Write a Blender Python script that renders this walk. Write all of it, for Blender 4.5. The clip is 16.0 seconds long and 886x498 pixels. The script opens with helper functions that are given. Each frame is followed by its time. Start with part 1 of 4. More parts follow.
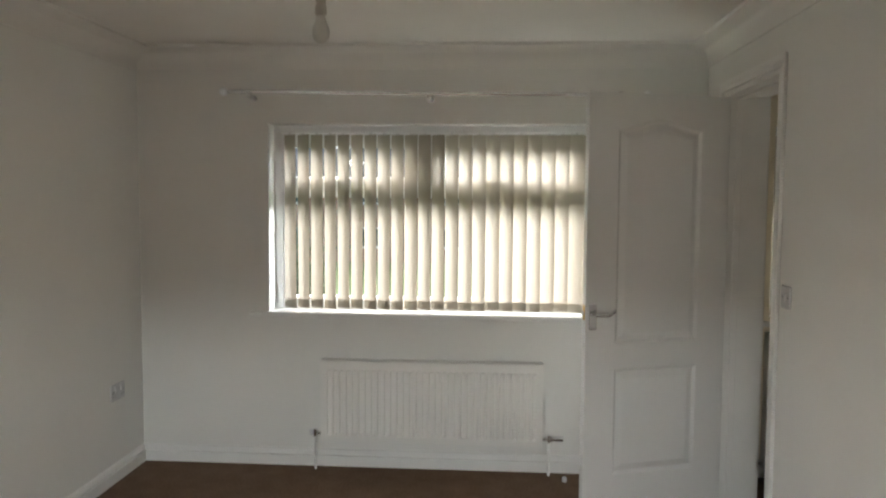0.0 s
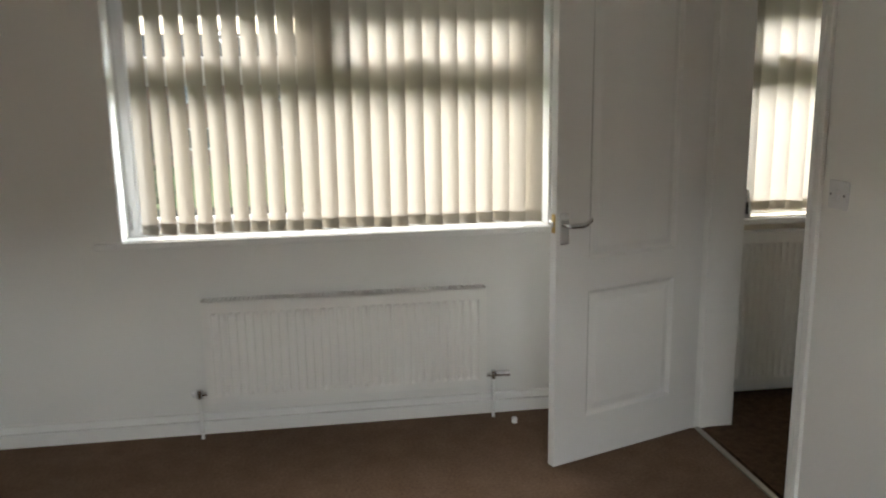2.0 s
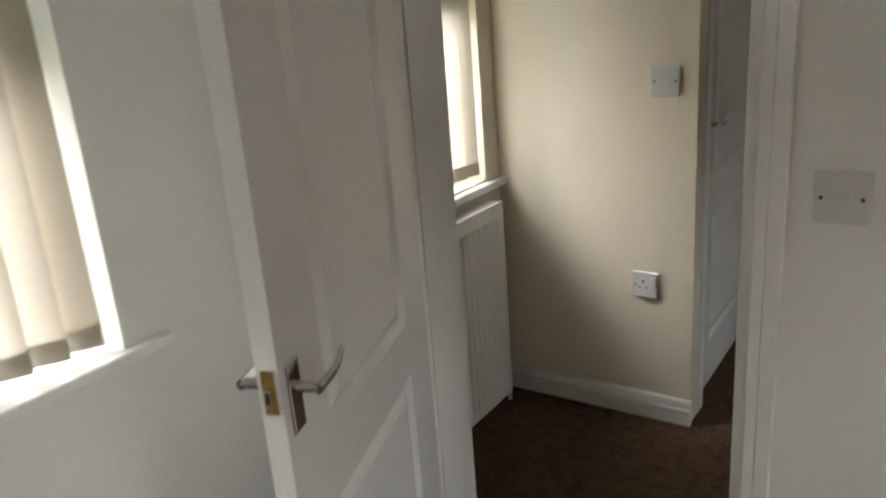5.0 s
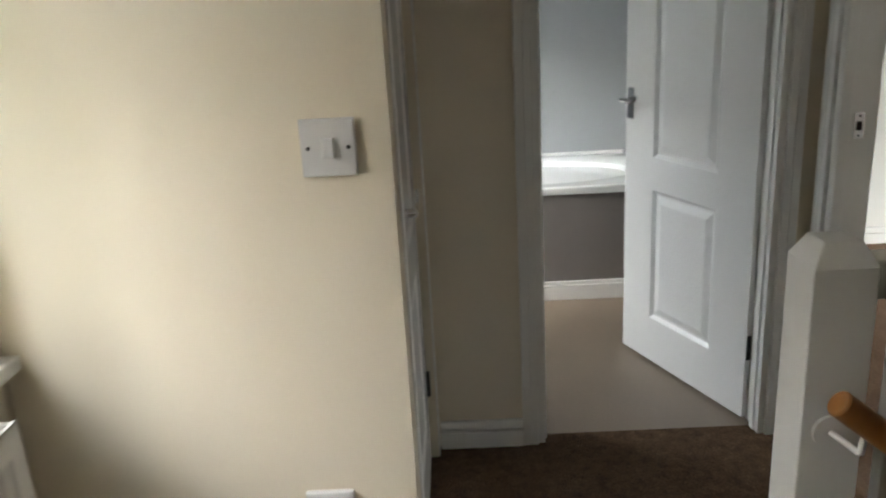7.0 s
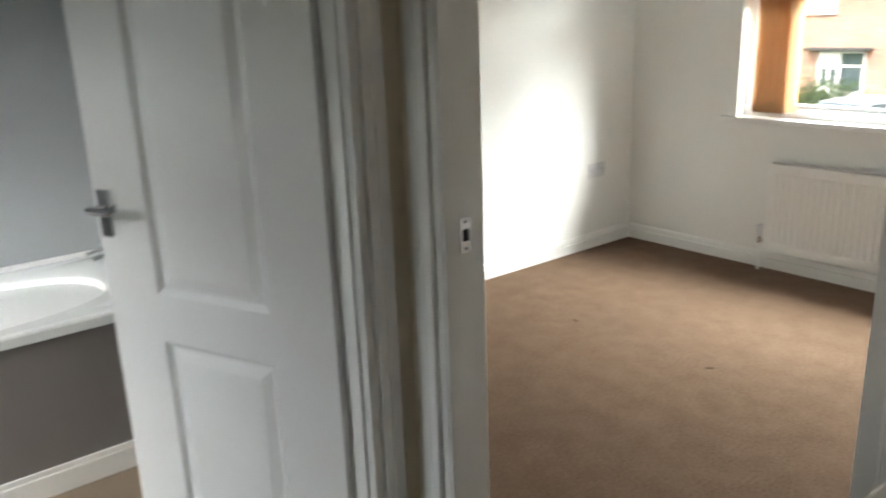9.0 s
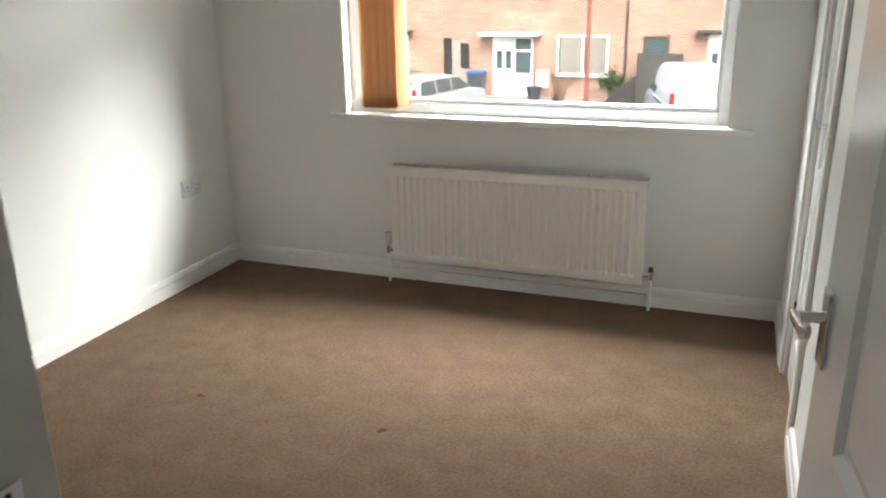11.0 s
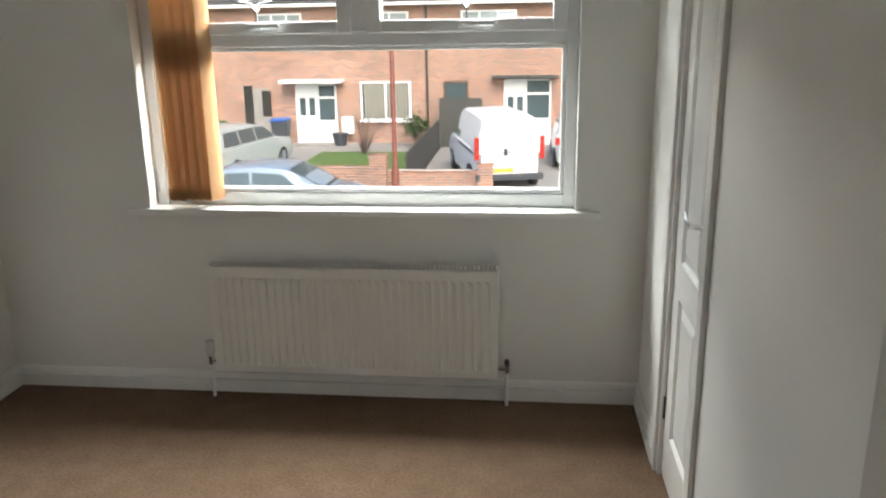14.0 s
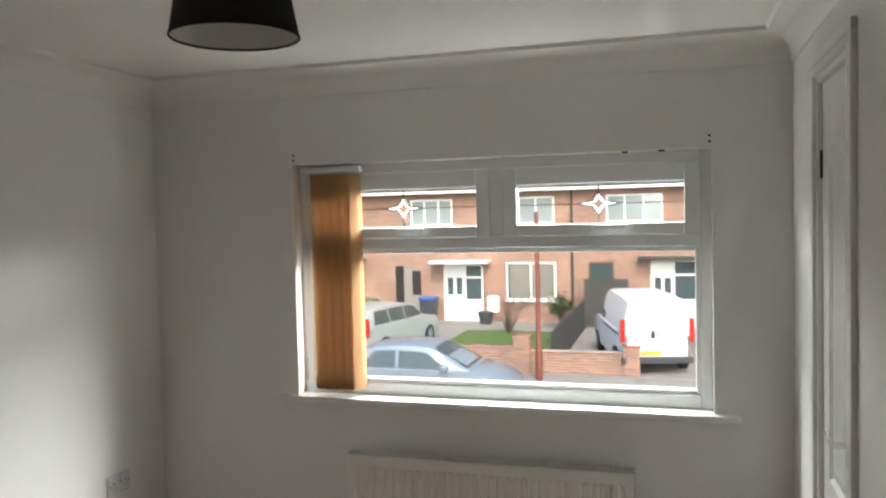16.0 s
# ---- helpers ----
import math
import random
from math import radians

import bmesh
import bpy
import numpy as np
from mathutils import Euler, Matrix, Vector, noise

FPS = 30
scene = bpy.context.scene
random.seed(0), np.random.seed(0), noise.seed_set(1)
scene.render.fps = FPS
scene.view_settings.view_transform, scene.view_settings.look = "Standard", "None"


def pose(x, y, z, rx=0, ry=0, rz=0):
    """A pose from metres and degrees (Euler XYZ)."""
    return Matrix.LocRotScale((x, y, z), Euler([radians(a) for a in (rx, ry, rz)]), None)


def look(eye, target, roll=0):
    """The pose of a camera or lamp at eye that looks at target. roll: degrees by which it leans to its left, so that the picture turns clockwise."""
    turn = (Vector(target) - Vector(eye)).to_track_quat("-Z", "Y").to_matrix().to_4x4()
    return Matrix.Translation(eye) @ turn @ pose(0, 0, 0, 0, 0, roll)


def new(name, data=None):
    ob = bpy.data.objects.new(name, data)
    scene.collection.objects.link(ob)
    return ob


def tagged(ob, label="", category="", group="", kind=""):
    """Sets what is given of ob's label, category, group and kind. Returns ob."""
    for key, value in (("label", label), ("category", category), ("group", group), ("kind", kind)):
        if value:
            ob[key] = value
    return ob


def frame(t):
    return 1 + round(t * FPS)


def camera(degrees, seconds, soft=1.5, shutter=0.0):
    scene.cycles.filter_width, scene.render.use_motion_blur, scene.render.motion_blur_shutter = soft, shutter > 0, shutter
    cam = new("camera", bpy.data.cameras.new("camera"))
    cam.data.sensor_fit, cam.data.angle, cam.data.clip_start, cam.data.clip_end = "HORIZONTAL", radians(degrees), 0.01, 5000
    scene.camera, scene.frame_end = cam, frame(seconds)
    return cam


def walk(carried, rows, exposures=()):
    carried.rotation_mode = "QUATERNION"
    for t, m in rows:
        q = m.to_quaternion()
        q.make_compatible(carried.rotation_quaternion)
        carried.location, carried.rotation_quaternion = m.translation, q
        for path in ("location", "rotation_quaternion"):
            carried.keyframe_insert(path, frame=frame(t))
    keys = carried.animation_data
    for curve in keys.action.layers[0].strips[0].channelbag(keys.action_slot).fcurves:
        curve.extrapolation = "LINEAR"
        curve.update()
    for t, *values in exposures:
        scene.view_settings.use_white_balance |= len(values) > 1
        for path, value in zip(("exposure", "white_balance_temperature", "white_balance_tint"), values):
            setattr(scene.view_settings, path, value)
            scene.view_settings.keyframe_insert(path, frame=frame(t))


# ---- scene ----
cam = camera(58.9, 16.0, soft=2.0, shutter=0.4)
EXPOSURES = [(0.0, 2.5), (1.5, 2.35), (3.0, 2.3), (5.3, 2.7), (6.0, 2.95), (7.0, 3.0), (8.0, 3.1), (9.0, 3.05), (9.5, 2.85), (10.2, 2.7), (12.3, 2.3), (13.5, 2.1), (14.5, 1.95), (16.0, 1.9)]
PATH = [
    (0, (-1.085, -4.214, 1.505), (-1.223, -2.224, 1.366), 0.4),
    (0.5, (-1.075, -4.092, 1.492), (-1.199, -2.114, 1.223), 0.1),
    (1, (-1.151, -3.867, 1.474), (-1.233, -1.897, 1.138), 0.7),
    (1.5, (-1.284, -3.601, 1.46), (-1.23, -1.634, 1.102), 1.0),
    (2, (-1.491, -3.312, 1.456), (-1.207, -1.374, 1.054), -0.9),
    (2.5, (-1.671, -3.004, 1.42), (-1.107, -1.139, 0.967), -1.4),
    (3, (-1.817, -2.669, 1.42), (-0.958, -0.927, 0.944), -1.8),
    (5.3, (-1.241, -1.252, 1.495), (0.406, -0.274, 0.917), -3.8),
    (5.5, (-1.149, -1.189, 1.416), (0.55, -0.282, 0.878), -3.1),
    (6, (-0.813, -1.041, 1.423), (0.98, -0.37, 0.845), -1.0),
    (6.5, (-0.493, -0.887, 1.407), (1.397, -0.577, 0.831), -1.8),
    (7, (-0.193, -0.786, 1.389), (1.716, -0.737, 0.794), -3.3),
    (7.5, (0.098, -0.713, 1.369), (1.98, -1.016, 0.763), -4.8),
    (8, (0.362, -0.675, 1.373), (2.134, -1.361, 0.751), -5.4),
    (8.5, (0.621, -0.793, 1.393), (2.276, -1.75, 0.807), -2.8),
    (9, (0.834, -0.93, 1.416), (2.336, -2.125, 0.854), -2.1),
    (9.5, (1.031, -1.025, 1.434), (2.244, -2.51, 0.865), -3.4),
    (10, (1.197, -1.179, 1.415), (2.158, -2.832, 0.827), -3.4),
    (10.2, (1.256, -1.244, 1.404), (2.145, -2.935, 0.813), -2.6),
    (12.3, (1.673, -1.841, 1.426), (1.966, -3.705, 0.763), -0.6),
    (12.5, (1.695, -1.864, 1.424), (1.909, -3.741, 0.766), -0.4),
    (13, (1.705, -1.905, 1.457), (1.806, -3.799, 0.822), -0.5),
    (13.5, (1.692, -1.909, 1.503), (1.832, -3.815, 0.913), -0.7),
    (14, (1.668, -1.894, 1.547), (1.878, -3.808, 1.007), -0.9),
    (14.5, (1.643, -1.881, 1.582), (1.91, -3.807, 1.113), -1.0),
    (15, (1.635, -1.862, 1.609), (1.978, -3.799, 1.25), -1.2),
    (15.5, (1.628, -1.838, 1.638), (2.09, -3.771, 1.422), -1.7),
    (16, (1.603, -1.815, 1.641), (2.176, -3.729, 1.55), -1.4),
]
walk(cam, [(t, look(eye, target, roll)) for t, eye, target, roll in PATH], exposures=EXPOSURES)

# ---- world and light ----
world = bpy.data.worlds.new("world")
scene.world = world
world.use_nodes = True
wn = world.node_tree
sky = wn.nodes.new("ShaderNodeTexSky")
sky.sky_type = 'NISHITA'
sky.sun_disc = False
sky.sun_elevation = radians(38)
sky.sun_rotation = radians(-20)
sky.dust_density = 4.0
wn.links.new(sky.outputs[0], wn.nodes["Background"].inputs[0])
wn.nodes["Background"].inputs[1].default_value = 0.105
sun = new("sun", bpy.data.lights.new("sun", 'SUN'))
sun.data.energy = 0.6
sun.data.angle = radians(20)
sun.data.color = (1.0, 0.96, 0.9)
sun.matrix_world = look((0, 0, 30), (8, -22, 0))


def window_light(name, x0, x1, y, z, out, power, col, drop=1.05, far=0.75):
    """Skylight that falls in through one window: a lamp over the opening, outside, turned into the room."""
    lamp = new(name, bpy.data.lights.new(name, 'AREA'))
    lamp.data.shape, lamp.data.size, lamp.data.size_y = 'RECTANGLE', x1 - x0 + 0.5 + 0.8 * far, 1.0 + 0.4 * far
    lamp.data.energy, lamp.data.color = power, col
    cx = (x0 + x1) / 2
    lamp.matrix_world = look((cx, y + out * far, z + 0.45 + 0.3 * far), (cx, y - out * 2.2, z + 0.45 + 0.3 * far - drop))


window_light("skylight_rear", -2.33, -0.54, 0.25, 1.88, 1, 22, (0.95, 0.98, 1.0), 1.2)
window_light("skylight_landing", 0.36, 0.96, 0.25, 1.88, 1, 135, (0.95, 0.98, 1.0), 1.5, 1.8)
window_light("skylight_bath", 2.6, 3.4, 0.25, 1.88, 1, 48, (0.93, 0.98, 1.0), 1.5, 1.5)
window_light("skylight_front", 1.5, 3.25, -5.25, 1.87, -1, 108, (0.98, 1.0, 0.94), 1.0, 0.8)
# fill lamp added for the rear bedroom, at an assumed window out of view
window_light("unseen_window_fill", -2.0, 0.0, -5.25, 1.87, -1, 255, (0.98, 1.0, 0.97), 1.2, 1.5)


# ---- materials ----
def mat(name, col, rough=0.5, metal=0.0, var=0.06, scale=3.0, bump=0.0, bscale=80.0, col2=None, fine=0.0, fscale=150.0, spec=0.5, trans=None):
    """A painted, woven or metal surface: colour varied at a large and a fine scale, with fine relief."""
    m = bpy.data.materials.new(name)
    m.use_nodes = True
    nt = m.node_tree
    b = nt.nodes["Principled BSDF"]
    b.inputs["Roughness"].default_value = rough
    b.inputs["Metallic"].default_value = metal
    b.inputs["Specular IOR Level"].default_value = spec
    tc = nt.nodes.new("ShaderNodeTexCoord")
    n1 = nt.nodes.new("ShaderNodeTexNoise")
    n1.inputs["Scale"].default_value = scale
    n1.inputs["Detail"].default_value = 6
    nt.links.new(tc.outputs["Object"], n1.inputs["Vector"])
    n2 = nt.nodes.new("ShaderNodeTexNoise")
    n2.inputs["Scale"].default_value = fscale
    n2.inputs["Detail"].default_value = 3
    nt.links.new(tc.outputs["Object"], n2.inputs["Vector"])
    ramp = nt.nodes.new("ShaderNodeValToRGB")
    ramp.color_ramp.elements[0].position, ramp.color_ramp.elements[1].position = 0.3, 0.7
    c2 = col2 or tuple(c * (1 - var) for c in col)
    ramp.color_ramp.elements[0].color = (*c2, 1)
    ramp.color_ramp.elements[1].color = (*col, 1)
    nt.links.new(n1.outputs["Fac"], ramp.inputs["Fac"])
    mix = nt.nodes.new("ShaderNodeMix")
    mix.data_type, mix.blend_type = 'RGBA', 'OVERLAY'
    mix.inputs["Factor"].default_value = fine
    nt.links.new(ramp.outputs["Color"], mix.inputs["A"])
    nt.links.new(n2.outputs["Fac"], mix.inputs["B"])
    nt.links.new(mix.outputs["Result"], b.inputs["Base Color"])
    if bump:
        n3 = nt.nodes.new("ShaderNodeTexNoise")
        n3.inputs["Scale"].default_value = bscale
        n3.inputs["Detail"].default_value = 4
        nt.links.new(tc.outputs["Object"], n3.inputs["Vector"])
        bn = nt.nodes.new("ShaderNodeBump")
        bn.inputs["Strength"].default_value = bump
        bn.inputs["Distance"].default_value = 0.01
        nt.links.new(n3.outputs["Fac"], bn.inputs["Height"])
        nt.links.new(bn.outputs["Normal"], b.inputs["Normal"])
    if trans:
        tr = nt.nodes.new("ShaderNodeBsdfTranslucent")
        tr.inputs["Color"].default_value = (*trans, 1)
        ms = nt.nodes.new("ShaderNodeMixShader")
        ms.inputs[0].default_value = 0.6
        nt.links.new(b.outputs[0], ms.inputs[1])
        nt.links.new(tr.outputs[0], ms.inputs[2])
        nt.links.new(ms.outputs[0], nt.nodes["Material Output"].inputs[0])
    return m


def glass_mat(name, tint):
    m = bpy.data.materials.new(name)
    m.use_nodes = True
    nt = m.node_tree
    t = nt.nodes.new("ShaderNodeBsdfTransparent")
    t.inputs[0].default_value = (*tint, 1)
    g = nt.nodes.new("ShaderNodeBsdfGlossy")
    g.inputs["Roughness"].default_value = 0.03
    mx = nt.nodes.new("ShaderNodeMixShader")
    mx.inputs[0].default_value = 0.05
    nt.links.new(t.outputs[0], mx.inputs[1])
    nt.links.new(g.outputs[0], mx.inputs[2])
    nt.links.new(mx.outputs[0], nt.nodes["Material Output"].inputs[0])
    return m


def brick_mat(name, c1, c2, mortar, sc=1.0):
    m = bpy.data.materials.new(name)
    m.use_nodes = True
    nt = m.node_tree
    b = nt.nodes["Principled BSDF"]
    b.inputs["Roughness"].default_value = 0.9
    tc = nt.nodes.new("ShaderNodeTexCoord")
    mp = nt.nodes.new("ShaderNodeMapping")
    mp.inputs["Rotation"].default_value = (radians(90), 0, 0)
    nt.links.new(tc.outputs["Object"], mp.inputs["Vector"])
    br = nt.nodes.new("ShaderNodeTexBrick")
    br.inputs["Color1"].default_value, br.inputs["Color2"].default_value = (*c1, 1), (*c2, 1)
    br.inputs["Mortar"].default_value = (*mortar, 1)
    br.inputs["Scale"].default_value = sc
    br.inputs["Brick Width"].default_value, br.inputs["Row Height"].default_value = 0.225, 0.075
    br.inputs["Mortar Size"].default_value = 0.012
    nt.links.new(mp.outputs[0], br.inputs["Vector"])
    n = nt.nodes.new("ShaderNodeTexNoise")
    n.inputs["Scale"].default_value, n.inputs["Detail"].default_value = 0.9, 5
    nt.links.new(tc.outputs["Object"], n.inputs["Vector"])
    mx = nt.nodes.new("ShaderNodeMix")
    mx.data_type, mx.blend_type = 'RGBA', 'OVERLAY'
    mx.inputs["Factor"].default_value = 0.5
    nt.links.new(br.outputs["Color"], mx.inputs["A"])
    nt.links.new(n.outputs["Fac"], mx.inputs["B"])
    nt.links.new(mx.outputs["Result"], b.inputs["Base Color"])
    return m


M_WHITE = mat("white_wall_paint", (0.80, 0.798, 0.77), 0.55, var=0.05, scale=1.5, bump=0.06, bscale=60, spec=0.4)
M_CREAM = mat("cream_wall_paint", (0.80, 0.735, 0.61), 0.6, var=0.05, scale=1.5, bump=0.06, bscale=60, spec=0.3)
M_BATHW = mat("pale_grey_wall_paint", (0.37, 0.385, 0.39), 0.5, var=0.05, scale=2, bump=0.05)
M_CEIL = mat("white_ceiling_paint", (0.82, 0.81, 0.78), 0.8, var=0.04, scale=2, bump=0.06, bscale=50)
M_GLOSS = mat("white_gloss_paint", (0.82, 0.82, 0.80), 0.28, var=0.03, scale=4, bump=0.03, bscale=30)
M_DOOR = mat("white_door_paint", (0.80, 0.80, 0.79), 0.22, var=0.03, scale=3, bump=0.05, bscale=90)
M_UPVC = mat("white_plastic_frame", (0.80, 0.81, 0.82), 0.3, var=0.03, scale=5)
M_PLAST = mat("white_switch_plastic", (0.68, 0.68, 0.69), 0.25, var=0.02, scale=20)
M_RAD = mat("white_radiator_enamel", (0.82, 0.81, 0.78), 0.3, var=0.03, scale=4)
# near-black colour that stands in for shade inside holes and openings
M_DARK = mat("shade_black", (0.02, 0.018, 0.016), 0.8)
M_CHROME = mat("chrome", (0.75, 0.75, 0.76), 0.12, metal=1.0, var=0.08, scale=30)
M_BRASS = mat("brass", (0.55, 0.38, 0.15), 0.3, metal=1.0, var=0.15, scale=60)
M_IRON = mat("black_hinge_metal", (0.04, 0.04, 0.045), 0.4, metal=0.6)
M_CARPET = mat("brown_bedroom_carpet", (0.195, 0.130, 0.089), 0.97, col2=(0.158, 0.103, 0.069), scale=9, bump=0.6, bscale=260, fine=0.5, fscale=90, spec=0.1)
M_CARPETL = mat("dark_landing_carpet", (0.145, 0.092, 0.055), 0.97, col2=(0.075, 0.045, 0.027), scale=26, bump=1.0, bscale=120, fine=0.7, fscale=110, spec=0.1)
M_VINYL = mat("beige_vinyl", (0.21, 0.165, 0.122), 0.45, var=0.12, scale=3, bump=0.05, fine=0.2)
M_STRIP = mat("aluminium_strip", (0.6, 0.57, 0.52), 0.35, metal=1.0, var=0.1, scale=30)
M_SLAT = mat("cream_blind_fabric", (0.76, 0.70, 0.58), 0.9, var=0.05, scale=8, bump=0.15, bscale=400, trans=(0.215, 0.195, 0.165))
M_ORANGE = mat("orange_blind_fabric", (0.70, 0.45, 0.24), 0.9, var=0.12, scale=6, bump=0.15, bscale=400, trans=(0.62, 0.40, 0.21))
M_GLASS = glass_mat("window_glass", (0.95, 0.97, 0.97))
M_LEAD = mat("lead_came", (0.05, 0.05, 0.055), 0.5, metal=0.5)
M_BEVEL = mat("bevelled_glass", (0.85, 0.87, 0.88), 0.08, var=0.05, scale=40, spec=0.9, trans=(0.92, 0.94, 0.95))
M_WOOD = mat("varnished_handrail_wood", (0.42, 0.19, 0.055), 0.3, col2=(0.30, 0.12, 0.03), scale=9, bump=0.05)
M_BLACK = mat("black_shade_fabric", (0.012, 0.011, 0.011), 0.85, var=0.2, scale=60, bump=0.2, bscale=300)
M_SHADEIN = mat("white_shade_lining", (0.75, 0.74, 0.71), 0.7)
M_BULB = mat("opal_bulb_glass", (0.72, 0.70, 0.66), 0.2, trans=(0.8, 0.78, 0.74))
M_BATH = mat("white_bath_acrylic", (0.82, 0.84, 0.84), 0.12, var=0.02, scale=4)
M_PANEL = mat("grey_bath_panel", (0.20, 0.185, 0.175), 0.45, var=0.08, scale=5)
M_BRICK = brick_mat("red_brick", (0.41, 0.165, 0.09), (0.15, 0.062, 0.045), (0.42, 0.36, 0.31))
M_ROOF = mat("grey_roof_tiles", (0.10, 0.10, 0.10), 0.95, var=0.25, scale=3, bump=0.4, bscale=20, fine=0.3, fscale=30)
M_ASPH = mat("asphalt", (0.075, 0.075, 0.08), 0.85, var=0.25, scale=1.5, bump=0.3, bscale=60, fine=0.4)
M_PAVE = mat("concrete_paving", (0.30, 0.28, 0.26), 0.9, var=0.2, scale=2, bump=0.2, fine=0.3)
M_GRASS = mat("lawn_grass", (0.10, 0.17, 0.035), 0.95, col2=(0.06, 0.11, 0.02), scale=8, bump=0.8, bscale=60, fine=0.5)
M_SILVER = mat("silver_car_paint", (0.30, 0.36, 0.42), 0.25, metal=0.35, var=0.05, scale=3)
M_PALE = mat("pale_silver_car_paint", (0.46, 0.50, 0.49), 0.25, metal=0.2, var=0.05, scale=3)
M_VANW = mat("white_van_paint", (0.82, 0.82, 0.81), 0.25, var=0.04, scale=2)
M_CARGL = mat("dark_car_glass", (0.06, 0.09, 0.10), 0.08, var=0.2, scale=3, spec=0.8)
# the sky's reflection is put into this pale pane colour
M_SKYGL = mat("sky_reflection_glass", (0.33, 0.38, 0.385), 0.08, var=0.2, scale=1, spec=0.8)
M_GREEN = mat("green_bin_lid", (0.03, 0.16, 0.05), 0.5)
M_TYRE = mat("black_rubber", (0.02, 0.02, 0.02), 0.85, var=0.2, scale=20)
M_TAIL = mat("red_tail_lamp", (0.5, 0.03, 0.02), 0.2)
M_PLATE = mat("yellow_number_plate", (0.75, 0.45, 0.06), 0.5)
M_FENCE = mat("dark_stained_fence", (0.065, 0.065, 0.06), 0.85, var=0.3, scale=6, bump=0.3)
M_RUST = mat("red_oxide_post", (0.20, 0.055, 0.035), 0.6, var=0.2, scale=8)
M_BLUE = mat("blue_bin_lid", (0.03, 0.12, 0.42), 0.5)
M_BIN = mat("dark_bin_plastic", (0.045, 0.05, 0.06), 0.55)
M_LEAF = mat("hedge_leaf", (0.05, 0.09, 0.025), 0.8, col2=(0.03, 0.055, 0.015), scale=3)
M_TWIG = mat("bare_twigs", (0.10, 0.065, 0.05), 0.9)
M_REDY = mat("red_sticker", (0.55, 0.03, 0.03), 0.4)
M_YEL = mat("yellow_sticker", (0.75, 0.62, 0.04), 0.4)


# ---- mesh helpers ----
def box(bm, x0, x1, y0, y1, z0, z1):
    vs = [bm.verts.new(p) for p in ((x0, y0, z0), (x1, y0, z0), (x1, y1, z0), (x0, y1, z0), (x0, y0, z1), (x1, y0, z1), (x1, y1, z1), (x0, y1, z1))]
    for f in ((3, 2, 1, 0), (4, 5, 6, 7), (0, 1, 5, 4), (1, 2, 6, 5), (2, 3, 7, 6), (3, 0, 4, 7)):
        bm.faces.new([vs[i] for i in f])


def loft(bm, rings, closed=True, caps=True):
    """Skin between rings of equal length."""
    vr = [[bm.verts.new(p) for p in r] for r in rings]
    n = len(vr[0])
    for a, b in zip(vr, vr[1:]):
        for i in range(n if closed else n - 1):
            j = (i + 1) % n
            bm.faces.new((a[i], a[j], b[j], b[i]))
    if caps:
        bm.faces.new(list(reversed(vr[0])))
        bm.faces.new(vr[-1])
    return vr


def tube(bm, p0, p1, r0, r1=None, n=12):
    r1 = r0 if r1 is None else r1
    p0, p1 = Vector(p0), Vector(p1)
    q = (p1 - p0).to_track_quat('Z', 'Y')
    rings = [[tuple(p + q @ Vector((r * math.cos(2 * math.pi * i / n), r * math.sin(2 * math.pi * i / n), 0))) for i in range(n)] for p, r in ((p0, r0), (p1, r1))]
    loft(bm, rings)


def lathe(bm, prof, cx=0.0, cy=0.0, n=24, caps=True):
    loft(bm, [[(cx + r * math.cos(2 * math.pi * i / n), cy + r * math.sin(2 * math.pi * i / n), z) for i in range(n)] for r, z in prof], caps=caps)


def done(name, bm, m, parent=None, bevel=0.0, smooth=False, seg=2):
    bmesh.ops.recalc_face_normals(bm, faces=bm.faces)
    me = bpy.data.meshes.new(name)
    bm.to_mesh(me)
    bm.free()
    me.materials.append(m)
    ob = new(name, me)
    if parent is not None:
        ob.parent = parent
    if bevel:
        md = ob.modifiers.new("bevel", 'BEVEL')
        md.width, md.segments, md.limit_method, md.angle_limit = bevel, seg, 'ANGLE', radians(35)
    if smooth:
        for p in me.polygons:
            p.use_smooth = True
        me.set_sharp_from_angle(angle=radians(40))
    return ob


def boxes(name, lst, m, parent=None, bevel=0.0):
    bm = bmesh.new()
    for b in lst:
        box(bm, *b)
    return done(name, bm, m, parent, bevel)


def thing(name, label, category, m=None, group=""):
    ob = new(name)
    ob.empty_display_size = 0.1
    if m is not None:
        ob.matrix_world = m
    return tagged(ob, label, category, group)


def setting(ob, label=""):
    return tagged(ob, label, "", "", "structure")


# ---- shell of the house ----
H = 2.29
WY = -5.0          # front window wall
OUT = 0.27
setting(boxes("floor_bedroom_rear", [(-3.3, 0.06, -5.3, 0.02, -0.2, 0.0)], M_CARPET), "worn brown fitted carpet in the rear bedroom")
setting(boxes("floor_landing", [(0.075, 2.13, -1.36, 0.05, -0.2, 0.0), (1.02, 2.13, -1.88, -1.36, -0.2, 0.0)], M_CARPETL), "dark brown mottled landing carpet")
setting(boxes("floor_bathroom", [(2.13, 4.3, -1.9, 0.3, -0.2, 0.0)], M_VINYL), "plain beige vinyl bathroom floor")
setting(boxes("floor_bedroom_front", [(1.02, 4.2, -5.3, -1.88, -0.2, 0.0)], M_CARPET), "worn brown fitted carpet in the front bedroom")
setting(boxes("ceiling", [(-3.4, 4.4, -5.4, 0.4, H, H + 0.15)], M_CEIL), "plain white plastered ceiling")
setting(boxes("threshold_strip", [(0.028, 0.050, -1.05, -0.34, 0.0, 0.006)], M_STRIP), "metal carpet strip across the doorway")


